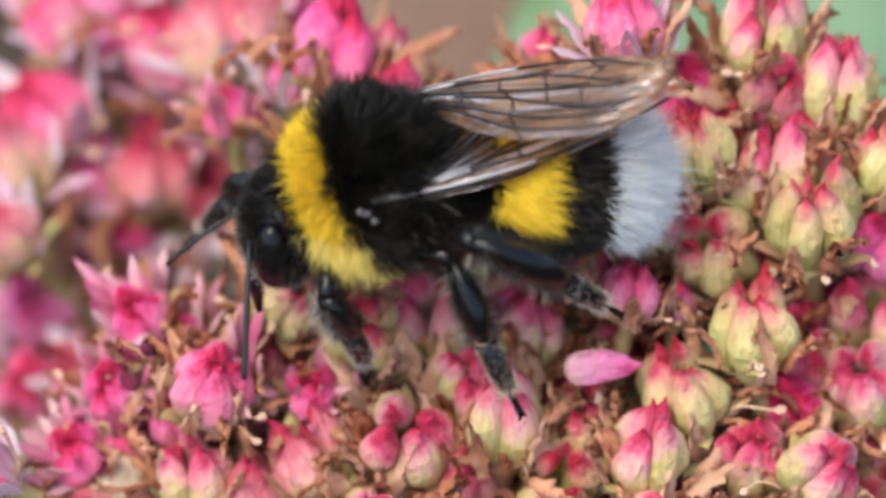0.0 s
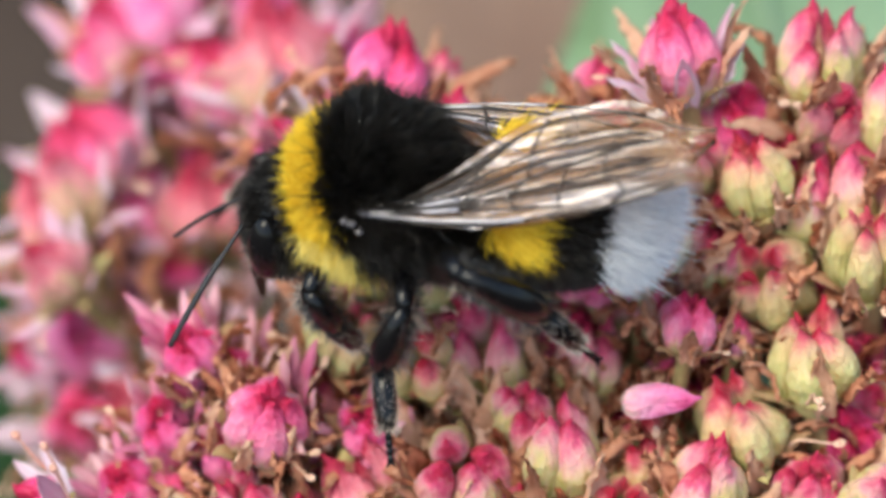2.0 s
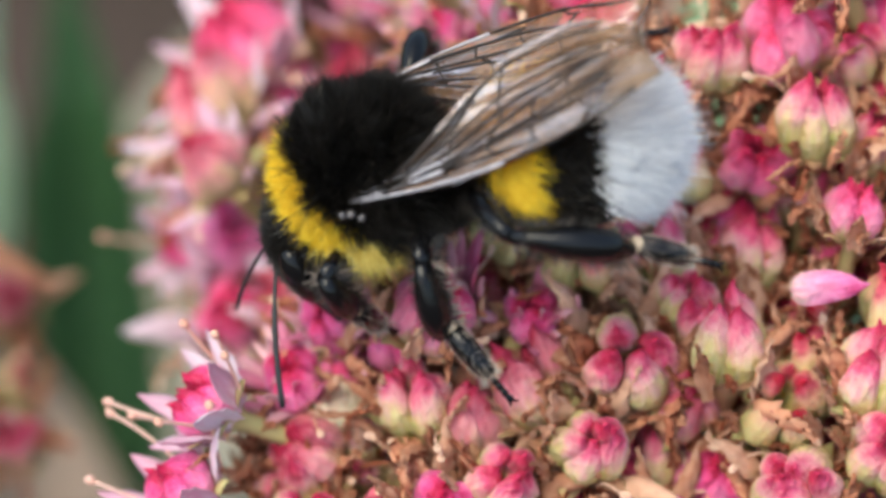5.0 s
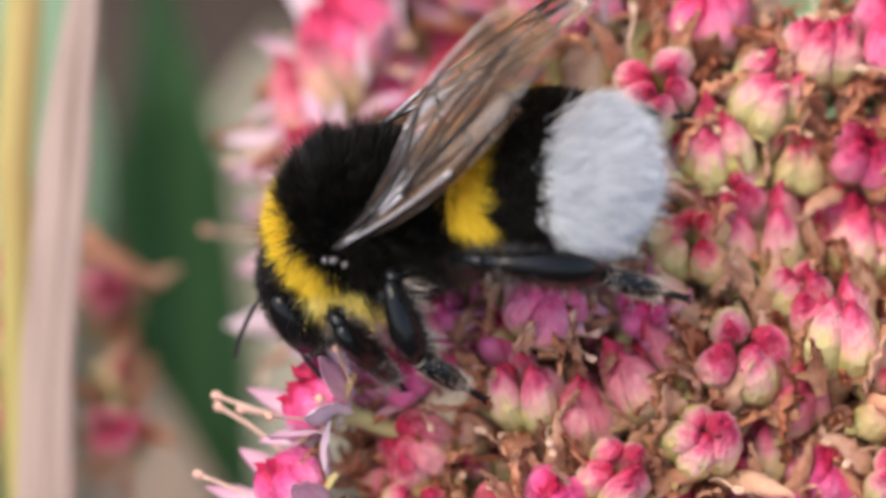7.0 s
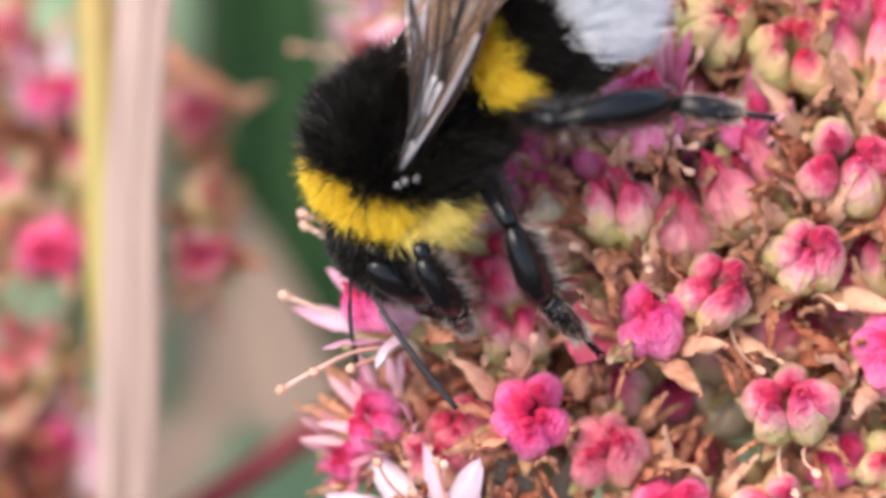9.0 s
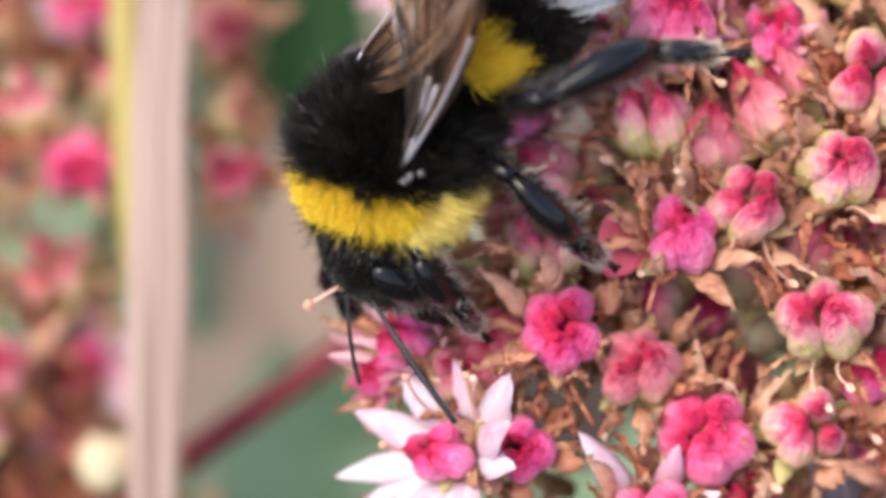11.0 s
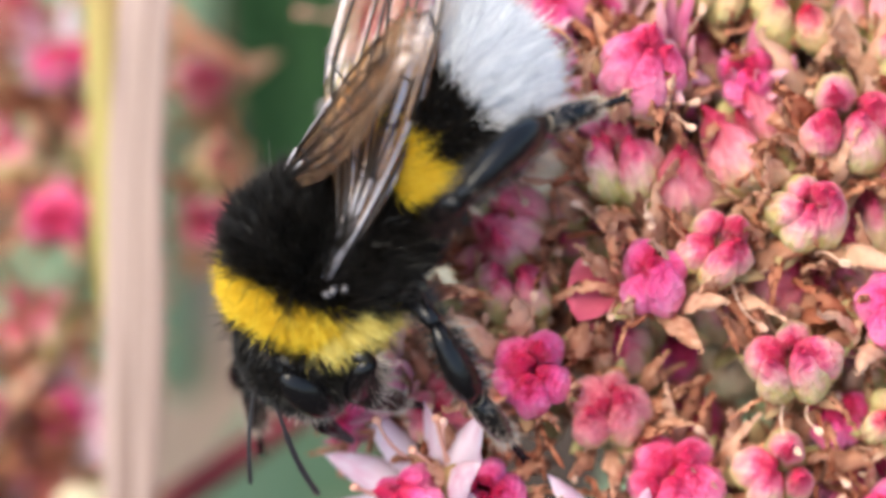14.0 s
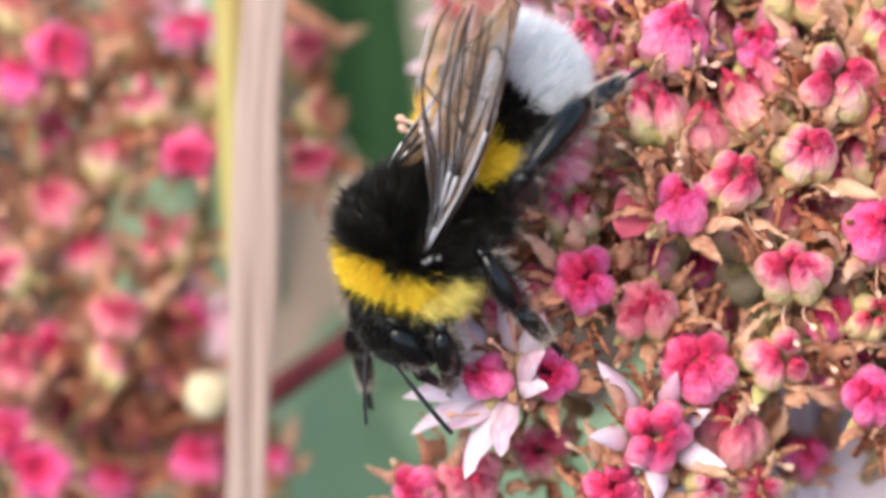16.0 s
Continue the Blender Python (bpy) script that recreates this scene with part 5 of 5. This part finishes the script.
    walk(mid_left[0], [
        (0, limb(0.26, 3.47, -0.66, 0.50, -0.70, -0.51)),
        (0.5, limb(0.96, 3.15, -0.42, 0.28, -0.66, -0.69)),
        (1, limb(1.80, 3.27, -0.36, -0.08, -0.71, -0.70)),
        (1.5, limb(1.44, 4.24, -1.38, 0.06, -0.97, -0.24)),
        (2, limb(1.16, 4.37, -1.20, 0.15, -0.95, -0.28)),
        (2.5, limb(1.03, 4.20, -0.53, 0.18, -0.85, -0.49)),
        (3, limb(2.74, 4.43, -0.80, -0.34, -0.87, -0.36)),
        (3.2, limb(2.18, 4.48, -0.87, -0.18, -0.91, -0.36)),
        (5.5, limb(1.65, 4.16, -1.00, -0.00, -0.93, -0.38)),
        (6, limb(2.03, 4.12, -0.67, -0.14, -0.88, -0.46)),
        (6.5, limb(1.62, 3.85, -0.48, 0.00, -0.82, -0.57)),
        (7, limb(1.55, 3.52, 0.03, 0.02, -0.68, -0.74)),
        (7.5, limb(1.76, 3.44, -0.55, -0.01, -0.76, -0.65)),
        (8, limb(1.69, 3.26, 0.17, -0.02, -0.58, -0.81)),
        (8.5, limb(2.56, 3.57, -0.28, -0.30, -0.70, -0.64)),
        (9, limb(2.37, 4.50, -2.20, -0.23, -0.97, 0.07)),
        (9.5, limb(2.49, 4.27, -2.32, -0.29, -0.95, 0.11)),
        (10, limb(2.16, 4.30, -1.98, -0.18, -0.98, -0.01)),
        (12.5, limb(1.38, 3.72, -0.97, 0.14, -0.89, -0.44)),
        (13, limb(1.35, 3.39, -0.69, 0.16, -0.80, -0.59)),
        (13.5, limb(1.10, 3.48, -0.75, 0.24, -0.81, -0.54)),
        (14, limb(1.97, 4.40, -1.87, -0.11, -0.99, -0.04)),
        (14.5, limb(2.08, 4.23, -1.72, -0.16, -0.98, -0.11)),
        (15, limb(2.02, 3.91, -1.62, -0.15, -0.98, -0.17)),
        (15.5, limb(2.04, 3.85, -1.35, -0.16, -0.95, -0.28)),
        (16, limb(1.65, 3.31, -0.64, -0.00, -0.78, -0.62)),
    ])
    walk(mid_left[1], [
        (0, limb(0.26, 3.47, -0.66, -0.31, 0.34, -0.89)),
        (0.5, limb(0.96, 3.15, -0.42, -0.11, 0.28, -0.95)),
        (1, limb(1.80, 3.27, -0.36, 0.17, 0.10, -0.98)),
        (1.5, limb(1.44, 4.24, -1.38, 0.26, 0.27, -0.93)),
        (2, limb(1.16, 4.37, -1.20, 0.27, -0.00, -0.96)),
        (2.5, limb(1.03, 4.20, -0.53, 0.12, 0.38, -0.92)),
        (3, limb(2.74, 4.43, -0.80, 0.05, -0.00, -1.00)),
        (3.2, limb(2.18, 4.48, -0.87, -0.21, 0.14, -0.97)),
        (5.5, limb(1.65, 4.16, -1.00, 0.34, 0.15, -0.93)),
        (6, limb(2.03, 4.12, -0.67, 0.42, 0.24, -0.87)),
        (6.5, limb(1.62, 3.85, -0.48, 0.42, 0.02, -0.91)),
        (7, limb(1.55, 3.52, 0.03, 0.14, 0.23, -0.96)),
        (7.5, limb(1.76, 3.44, -0.55, 0.29, -0.16, -0.94)),
        (8, limb(1.69, 3.26, 0.17, 0.31, 0.10, -0.95)),
        (8.5, limb(2.56, 3.57, -0.28, 0.52, -0.02, -0.86)),
        (9, limb(2.37, 4.50, -2.20, 0.49, 0.03, -0.87)),
        (9.5, limb(2.49, 4.27, -2.32, 0.44, -0.03, -0.90)),
        (10, limb(2.16, 4.30, -1.98, 0.39, 0.05, -0.92)),
        (12.5, limb(1.38, 3.72, -0.97, 0.10, 0.15, -0.98)),
        (13, limb(1.35, 3.39, -0.69, 0.06, 0.11, -1.00)),
        (13.5, limb(1.10, 3.48, -0.75, 0.06, 0.07, -1.00)),
        (14, limb(1.97, 4.40, -1.87, 0.37, 0.13, -0.93)),
        (14.5, limb(2.08, 4.23, -1.72, 0.31, -0.04, -0.95)),
        (15, limb(2.02, 3.91, -1.62, 0.31, 0.39, -0.87)),
        (15.5, limb(2.04, 3.85, -1.35, 0.48, 0.03, -0.88)),
        (16, limb(1.65, 3.31, -0.64, 0.30, 0.03, -0.96)),
    ])
    walk(mid_left[2], [
        (0, limb(-0.70, 4.53, -3.42, -0.38, 0.24, -0.89)),
        (0.5, limb(0.61, 4.01, -3.37, -0.37, 0.01, -0.93)),
        (1, limb(2.34, 3.57, -3.40, -0.13, 0.37, -0.92)),
        (1.5, limb(2.23, 5.08, -4.26, -0.09, 0.19, -0.98)),
        (2, limb(1.99, 4.36, -4.19, -0.18, 0.69, -0.70)),
        (2.5, limb(1.42, 5.39, -3.37, -0.47, 0.33, -0.82)),
        (3, limb(2.91, 4.43, -3.90, -0.23, 0.24, -0.94)),
        (3.2, limb(1.51, 4.90, -3.87, -0.20, 0.24, -0.95)),
        (5.5, limb(2.69, 4.63, -3.87, -0.22, 0.56, -0.80)),
        (6, limb(3.33, 4.87, -3.39, 0.13, 0.08, -0.99)),
        (6.5, limb(2.91, 3.94, -3.29, -0.24, -0.09, -0.97)),
        (7, limb(2.00, 4.23, -2.96, -0.29, -0.19, -0.94)),
        (7.5, limb(2.64, 2.94, -3.47, 0.04, -0.33, -0.94)),
        (8, limb(2.64, 3.58, -2.78, -0.12, -0.24, -0.96)),
        (8.5, limb(4.16, 3.48, -2.93, 0.05, -0.13, -0.99)),
        (9, limb(3.91, 4.59, -4.89, 0.22, -0.08, -0.97)),
        (9.5, limb(3.85, 4.16, -5.10, 0.24, -0.08, -0.97)),
        (10, limb(3.37, 4.47, -4.83, 0.24, -0.31, -0.92)),
        (12.5, limb(1.69, 4.18, -4.02, -0.31, -0.37, -0.87)),
        (13, limb(1.55, 3.73, -3.76, -0.36, -0.38, -0.85)),
        (13.5, limb(1.29, 3.71, -3.84, -0.26, -0.44, -0.86)),
        (14, limb(3.10, 4.78, -4.73, 0.19, 0.01, -0.98)),
        (14.5, limb(3.02, 4.10, -4.67, 0.31, 0.20, -0.93)),
        (15, limb(3.00, 5.12, -4.30, 0.07, -0.03, -0.99)),
        (15.5, limb(3.51, 3.91, -4.07, 0.24, -0.02, -0.97)),
        (16, limb(2.59, 3.39, -3.59, 0.12, -0.00, -0.99)),
    ])
    walk(hind_left_leg[0], [
        (0, limb(-0.36, 4.80, 1.21, 0.11, -0.72, -0.69)),
        (0.5, limb(-1.22, 4.75, 1.30, 0.29, -0.69, -0.67)),
        (1, limb(-1.19, 4.73, 1.44, 0.27, -0.67, -0.70)),
        (1.5, limb(-1.61, 5.11, 0.71, 0.37, -0.76, -0.54)),
        (2, limb(-0.82, 4.87, 1.15, 0.21, -0.73, -0.65)),
        (2.5, limb(-0.98, 4.70, 1.57, 0.23, -0.66, -0.72)),
        (3, limb(-1.09, 4.37, 1.92, 0.24, -0.58, -0.78)),
        (3.2, limb(-1.31, 4.60, 1.72, 0.29, -0.64, -0.71)),
        (5.5, limb(-2.24, 5.38, -0.67, 0.37, -0.93, -0.03)),
        (6, limb(-2.91, 5.15, -0.45, 0.53, -0.84, -0.10)),
        (6.5, limb(-1.28, 5.02, 0.53, 0.29, -0.83, -0.47)),
        (7, limb(-2.14, 4.66, 0.19, 0.55, -0.72, -0.43)),
        (7.5, limb(-1.99, 5.09, -1.06, 0.44, -0.90, -0.01)),
        (8, limb(-1.99, 5.03, -0.90, 0.49, -0.86, -0.14)),
        (8.5, limb(-1.61, 6.60, -0.15, 0.22, -0.97, -0.12)),
        (9, limb(-1.65, 6.52, 0.03, 0.25, -0.93, -0.27)),
        (9.5, limb(-1.77, 6.83, -0.28, 0.21, -0.96, -0.17)),
        (10, limb(-1.31, 7.18, -0.00, 0.12, -0.96, -0.23)),
        (12.5, limb(-0.90, 5.90, 1.72, 0.12, -0.78, -0.61)),
        (13, limb(-0.80, 5.79, 1.86, 0.10, -0.75, -0.65)),
        (13.5, limb(-0.91, 5.75, 1.94, 0.14, -0.73, -0.66)),
        (14, limb(-1.69, 5.92, 1.69, 0.27, -0.75, -0.60)),
        (14.5, limb(-1.55, 6.02, 1.52, 0.24, -0.81, -0.54)),
        (15, limb(-0.82, 6.16, 1.66, 0.06, -0.80, -0.60)),
        (15.5, limb(-1.21, 5.85, 1.97, 0.20, -0.74, -0.64)),
        (16, limb(-1.81, 5.89, 1.89, 0.30, -0.70, -0.65)),
    ])
    walk(hind_left_leg[1], [
        (0, limb(-0.36, 4.80, 1.21, -0.75, -0.19, -0.64)),
        (0.5, limb(-1.22, 4.75, 1.30, -0.75, -0.22, -0.62)),
        (1, limb(-1.19, 4.73, 1.44, -0.84, -0.09, -0.53)),
        (1.5, limb(-1.61, 5.11, 0.71, -0.72, -0.22, -0.66)),
        (2, limb(-0.82, 4.87, 1.15, -0.62, -0.33, -0.71)),
        (2.5, limb(-0.98, 4.70, 1.57, -0.91, -0.11, -0.41)),
        (3, limb(-1.09, 4.37, 1.92, -0.92, -0.11, -0.38)),
        (3.2, limb(-1.31, 4.60, 1.72, -0.91, -0.17, -0.37)),
        (5.5, limb(-2.24, 5.38, -0.67, -0.70, -0.05, -0.71)),
        (6, limb(-2.91, 5.15, -0.45, -0.78, -0.12, -0.61)),
        (6.5, limb(-1.28, 5.02, 0.53, -0.68, -0.22, -0.71)),
        (7, limb(-2.14, 4.66, 0.19, -0.67, -0.26, -0.70)),
        (7.5, limb(-1.99, 5.09, -1.06, -0.57, 0.01, -0.81)),
        (8, limb(-1.99, 5.03, -0.90, -0.55, -0.11, -0.83)),
        (8.5, limb(-1.61, 6.60, -0.15, -0.35, 0.05, -0.94)),
        (9, limb(-1.65, 6.52, 0.03, -0.56, -0.08, -0.83)),
        (9.5, limb(-1.77, 6.83, -0.28, -0.53, 0.01, -0.85)),
        (10, limb(-1.31, 7.18, -0.00, -0.63, 0.07, -0.78)),
        (12.5, limb(-0.90, 5.90, 1.72, -0.82, -0.17, -0.55)),
        (13, limb(-0.80, 5.79, 1.86, -0.86, -0.19, -0.48)),
        (13.5, limb(-0.91, 5.75, 1.94, -0.82, -0.28, -0.51)),
        (14, limb(-1.69, 5.92, 1.69, -0.84, -0.31, -0.44)),
        (14.5, limb(-1.55, 6.02, 1.52, -0.87, -0.28, -0.42)),
        (15, limb(-0.82, 6.16, 1.66, -0.90, -0.19, -0.38)),
        (15.5, limb(-1.21, 5.85, 1.97, -0.93, -0.16, -0.34)),
        (16, limb(-1.81, 5.89, 1.89, -0.91, -0.28, -0.32)),
    ])
    walk(hind_left_leg[2], [
        (0, limb(-3.57, 3.96, -1.53, -0.61, -0.27, -0.74)),
        (0.5, limb(-4.46, 3.82, -1.37, -0.64, -0.26, -0.72)),
        (1, limb(-4.82, 4.33, -0.83, -0.76, -0.15, -0.63)),
        (1.5, limb(-4.70, 4.16, -2.12, -0.68, -0.13, -0.73)),
        (2, limb(-3.49, 3.47, -1.92, -0.53, -0.23, -0.81)),
        (2.5, limb(-4.88, 4.22, -0.18, -0.68, -0.37, -0.63)),
        (3, limb(-5.03, 3.88, 0.29, -0.63, -0.51, -0.58)),
        (3.2, limb(-5.23, 3.87, 0.12, -0.70, -0.46, -0.55)),
        (5.5, limb(-5.24, 5.15, -3.74, -0.56, -0.06, -0.82)),
        (6, limb(-6.27, 4.60, -3.08, -0.65, -0.07, -0.76)),
        (6.5, limb(-4.18, 4.07, -2.49, -0.61, -0.16, -0.78)),
        (7, limb(-5.01, 3.55, -2.81, -0.59, -0.20, -0.79)),
        (7.5, limb(-4.47, 5.13, -4.57, -0.35, -0.25, -0.91)),
        (8, limb(-4.36, 4.55, -4.46, -0.25, -0.02, -0.96)),
        (8.5, limb(-3.10, 6.79, -4.18, -0.26, 0.11, -0.95)),
        (9, limb(-4.05, 6.20, -3.52, -0.44, 0.31, -0.85)),
        (9.5, limb(-4.06, 6.89, -3.93, -0.30, -0.04, -0.95)),
        (10, limb(-3.98, 7.46, -3.37, -0.33, 0.39, -0.86)),
        (12.5, limb(-4.43, 5.20, -0.63, -0.53, -0.09, -0.84)),
        (13, limb(-4.50, 4.97, -0.19, -0.57, -0.10, -0.82)),
        (13.5, limb(-4.41, 4.57, -0.26, -0.64, -0.08, -0.76)),
        (14, limb(-5.33, 4.61, -0.19, -0.69, -0.16, -0.71)),
        (14.5, limb(-5.27, 4.81, -0.28, -0.76, -0.18, -0.64)),
        (15, limb(-4.73, 5.34, 0.05, -0.81, -0.17, -0.55)),
        (15.5, limb(-5.19, 5.14, 0.50, -0.69, -0.26, -0.68)),
        (16, limb(-5.69, 4.68, 0.49, -0.81, -0.22, -0.55)),
    ])
    walk(fore_left_leg[0], [
        (0, limb(4.66, 3.54, -2.10, -0.16, -0.99, 0.04)),
        (1.5, limb(4.91, 3.61, -1.46, -0.26, -0.93, -0.25)),
        (3, limb(3.59, 4.25, -1.52, 0.25, -0.95, -0.17)),
        (5.5, limb(5.14, 3.81, -0.07, -0.27, -0.75, -0.61)),
        (6.5, limb(3.79, 3.85, -0.76, 0.19, -0.88, -0.44)),
        (8, limb(4.53, 4.06, -0.79, -0.01, -0.93, -0.36)),
        (9, limb(5.00, 3.19, -0.89, -0.24, -0.85, -0.47)),
        (10, limb(5.17, 2.51, -0.92, -0.43, -0.70, -0.58)),
        (12.5, limb(5.52, 2.94, -1.08, -0.51, -0.77, -0.39)),
        (14, limb(4.29, 3.20, -1.54, 0.10, -0.97, -0.21)),
        (14.5, limb(4.73, 3.38, -1.77, -0.14, -0.99, -0.10)),
        (16, limb(5.27, 2.88, -1.54, -0.50, -0.82, -0.28)),
    ])
    walk(fore_left_leg[1], [
        (0, limb(4.66, 3.54, -2.10, -0.33, -0.30, -0.89)),
        (1.5, limb(4.91, 3.61, -1.46, -0.27, -0.34, -0.90)),
        (3, limb(3.59, 4.25, -1.52, -0.14, -0.32, -0.94)),
        (5.5, limb(5.14, 3.81, -0.07, 0.04, -0.32, -0.94)),
        (6.5, limb(3.79, 3.85, -0.76, -0.04, -0.45, -0.89)),
        (8, limb(4.53, 4.06, -0.79, 0.34, -0.18, -0.92)),
        (9, limb(5.00, 3.19, -0.89, 0.37, -0.10, -0.93)),
        (10, limb(5.17, 2.51, -0.92, 0.31, -0.23, -0.92)),
        (12.5, limb(5.52, 2.94, -1.08, 0.32, -0.14, -0.94)),
        (14, limb(4.29, 3.20, -1.54, 0.42, -0.57, -0.70)),
        (14.5, limb(4.73, 3.38, -1.77, 0.33, -0.61, -0.71)),
        (16, limb(5.27, 2.88, -1.54, 0.31, -0.38, -0.86)),
    ])
    walk(fore_left_leg[2], [
        (0, limb(3.81, 2.75, -4.43, -0.21, -0.35, -0.91)),
        (1.5, limb(4.21, 2.72, -3.80, -0.32, -0.48, -0.81)),
        (3, limb(3.23, 3.43, -3.96, -0.24, -0.32, -0.91)),
        (5.5, limb(5.24, 2.96, -2.53, -0.00, -0.47, -0.88)),
        (6.5, limb(3.70, 2.69, -3.08, 0.04, -0.47, -0.88)),
        (8, limb(5.42, 3.59, -3.18, 0.27, -0.52, -0.81)),
        (9, limb(5.97, 2.93, -3.29, 0.30, -0.58, -0.76)),
        (10, limb(5.96, 1.92, -3.33, 0.29, -0.25, -0.92)),
        (12.5, limb(6.34, 2.56, -3.52, 0.14, -0.45, -0.89)),
        (14, limb(5.37, 1.71, -3.38, -0.26, -0.28, -0.92)),
        (14.5, limb(5.61, 1.78, -3.63, -0.23, -0.37, -0.90)),
        (16, limb(6.08, 1.88, -3.80, 0.29, -0.65, -0.71)),
    ])
    walk(mid_right[0], [
        (0, limb(1.60, -1.60, -2.00, 0.00, -0.85, 0.30)),
        (2.4, limb(1.60, -1.60, -2.00, 0.00, -0.85, 0.30)),
        (3, limb(1.60, -1.60, -1.60, 0.02, -0.88, 0.48)),
        (3.2, limb(1.60, -1.60, -1.60, 0.17, -0.87, 0.46)),
        (4.6, limb(1.60, -1.60, -2.00, 0.00, -0.85, 0.30)),
        (5.5, limb(1.60, -1.60, -1.60, -0.24, -0.72, 0.65)),
        (6, limb(1.60, -1.60, -2.00, 0.00, -0.85, 0.30)),
        (7.1, limb(1.60, -1.60, -2.00, 0.00, -0.85, 0.30)),
        (7.5, limb(1.60, -1.60, -1.60, -0.22, -0.63, 0.75)),
        (7.9, limb(1.60, -1.60, -2.00, 0.00, -0.85, 0.30)),
        (16, limb(1.60, -1.60, -2.00, 0.00, -0.85, 0.30)),
    ])
    walk(mid_right[1], [
        (0, limb(1.60, -4.00, -0.90, -0.10, -0.75, -0.60)),
        (2.4, limb(1.60, -4.00, -0.90, -0.10, -0.75, -0.60)),
        (3, limb(1.63, -2.89, -1.26, 0.03, -0.64, 0.77)),
        (3.2, limb(1.85, -2.85, -1.29, 0.28, -0.61, 0.74)),
        (4.6, limb(1.60, -4.00, -0.90, -0.10, -0.75, -0.60)),
        (5.5, limb(1.03, -3.30, -0.42, -0.31, -0.44, 0.84)),
        (6, limb(1.60, -4.00, -0.90, -0.10, -0.75, -0.60)),
        (7.1, limb(1.60, -4.00, -0.90, -0.10, -0.75, -0.60)),
        (7.5, limb(1.16, -2.87, -0.45, -0.27, -0.27, 0.93)),
        (7.9, limb(1.60, -4.00, -0.90, -0.10, -0.75, -0.60)),
        (16, limb(1.60, -4.00, -0.90, -0.10, -0.75, -0.60)),
    ])
    walk(mid_right[2], [
        (0, limb(1.30, -6.20, -2.80, -0.10, -0.50, -0.80)),
        (2.4, limb(1.30, -6.20, -2.80, -0.10, -0.50, -0.80)),
        (3, limb(1.72, -4.65, 0.85, 0.75, 0.25, -0.60)),
        (3.2, limb(2.60, -4.53, 0.75, 0.75, 0.25, -0.60)),
        (4.6, limb(1.30, -6.20, -2.80, -0.10, -0.50, -0.80)),
        (5.5, limb(0.16, -4.52, 1.89, 0.75, 0.25, -0.60)),
        (6, limb(1.30, -6.20, -2.80, -0.10, -0.50, -0.80)),
        (7.1, limb(1.30, -6.20, -2.80, -0.10, -0.50, -0.80)),
        (7.5, limb(0.43, -3.61, 2.10, 0.75, 0.25, -0.60)),
        (7.9, limb(1.30, -6.20, -2.80, -0.10, -0.50, -0.80)),
        (16, limb(1.30, -6.20, -2.80, -0.10, -0.50, -0.80)),
    ])
    walk(antenna_left, [
        (0, limb(7.10, 0.70, -1.20, 0.09, 0.65, -0.75)),
        (0.5, limb(7.10, 0.70, -1.20, 0.31, 0.61, -0.73)),
        (1, limb(7.10, 0.70, -1.20, 0.14, 0.68, -0.72)),
        (1.5, limb(7.10, 0.70, -1.20, 0.57, 0.58, -0.58)),
        (2, limb(7.10, 0.70, -1.20, 0.44, 0.67, -0.60)),
        (2.5, limb(7.10, 0.70, -1.20, 0.41, 0.74, -0.54)),
        (3, limb(7.10, 0.70, -1.20, -0.03, 0.77, -0.64)),
        (3.2, limb(7.10, 0.70, -1.20, -0.08, 0.77, -0.63)),
        (5.5, limb(7.10, 0.70, -1.20, 0.40, 0.66, -0.63)),
        (6, limb(7.10, 0.70, -1.20, -0.03, 0.63, -0.77)),
        (6.5, limb(7.10, 0.70, -1.20, 0.09, 0.32, -0.94)),
        (7, limb(7.10, 0.70, -1.20, -0.05, -0.01, -1.00)),
        (7.5, limb(7.10, 0.70, -1.20, 0.09, 0.48, -0.88)),
        (8, limb(7.10, 0.70, -1.20, 0.02, 0.48, -0.88)),
        (8.5, limb(7.10, 0.70, -1.20, 0.57, 0.55, -0.62)),
        (9, limb(7.10, 0.70, -1.20, 0.32, 0.55, -0.77)),
        (9.5, limb(7.10, 0.70, -1.20, 0.40, 0.50, -0.76)),
        (10, limb(7.10, 0.70, -1.20, 0.38, 0.55, -0.74)),
        (12.5, limb(7.10, 0.70, -1.20, 0.78, 0.31, -0.55)),
        (13, limb(7.10, 0.70, -1.20, 0.65, -0.22, -0.72)),
        (13.5, limb(7.10, 0.70, -1.20, 0.66, -0.01, -0.76)),
        (14, limb(7.10, 0.70, -1.20, 0.37, -0.17, -0.92)),
        (14.5, limb(7.10, 0.70, -1.20, 0.23, 0.19, -0.95)),
        (15, limb(7.10, 0.70, -1.20, 0.18, 0.18, -0.97)),
        (15.5, limb(7.10, 0.70, -1.20, 0.23, 0.03, -0.97)),
        (16, limb(7.10, 0.70, -1.20, 0.23, 0.11, -0.96)),
    ])


motions()
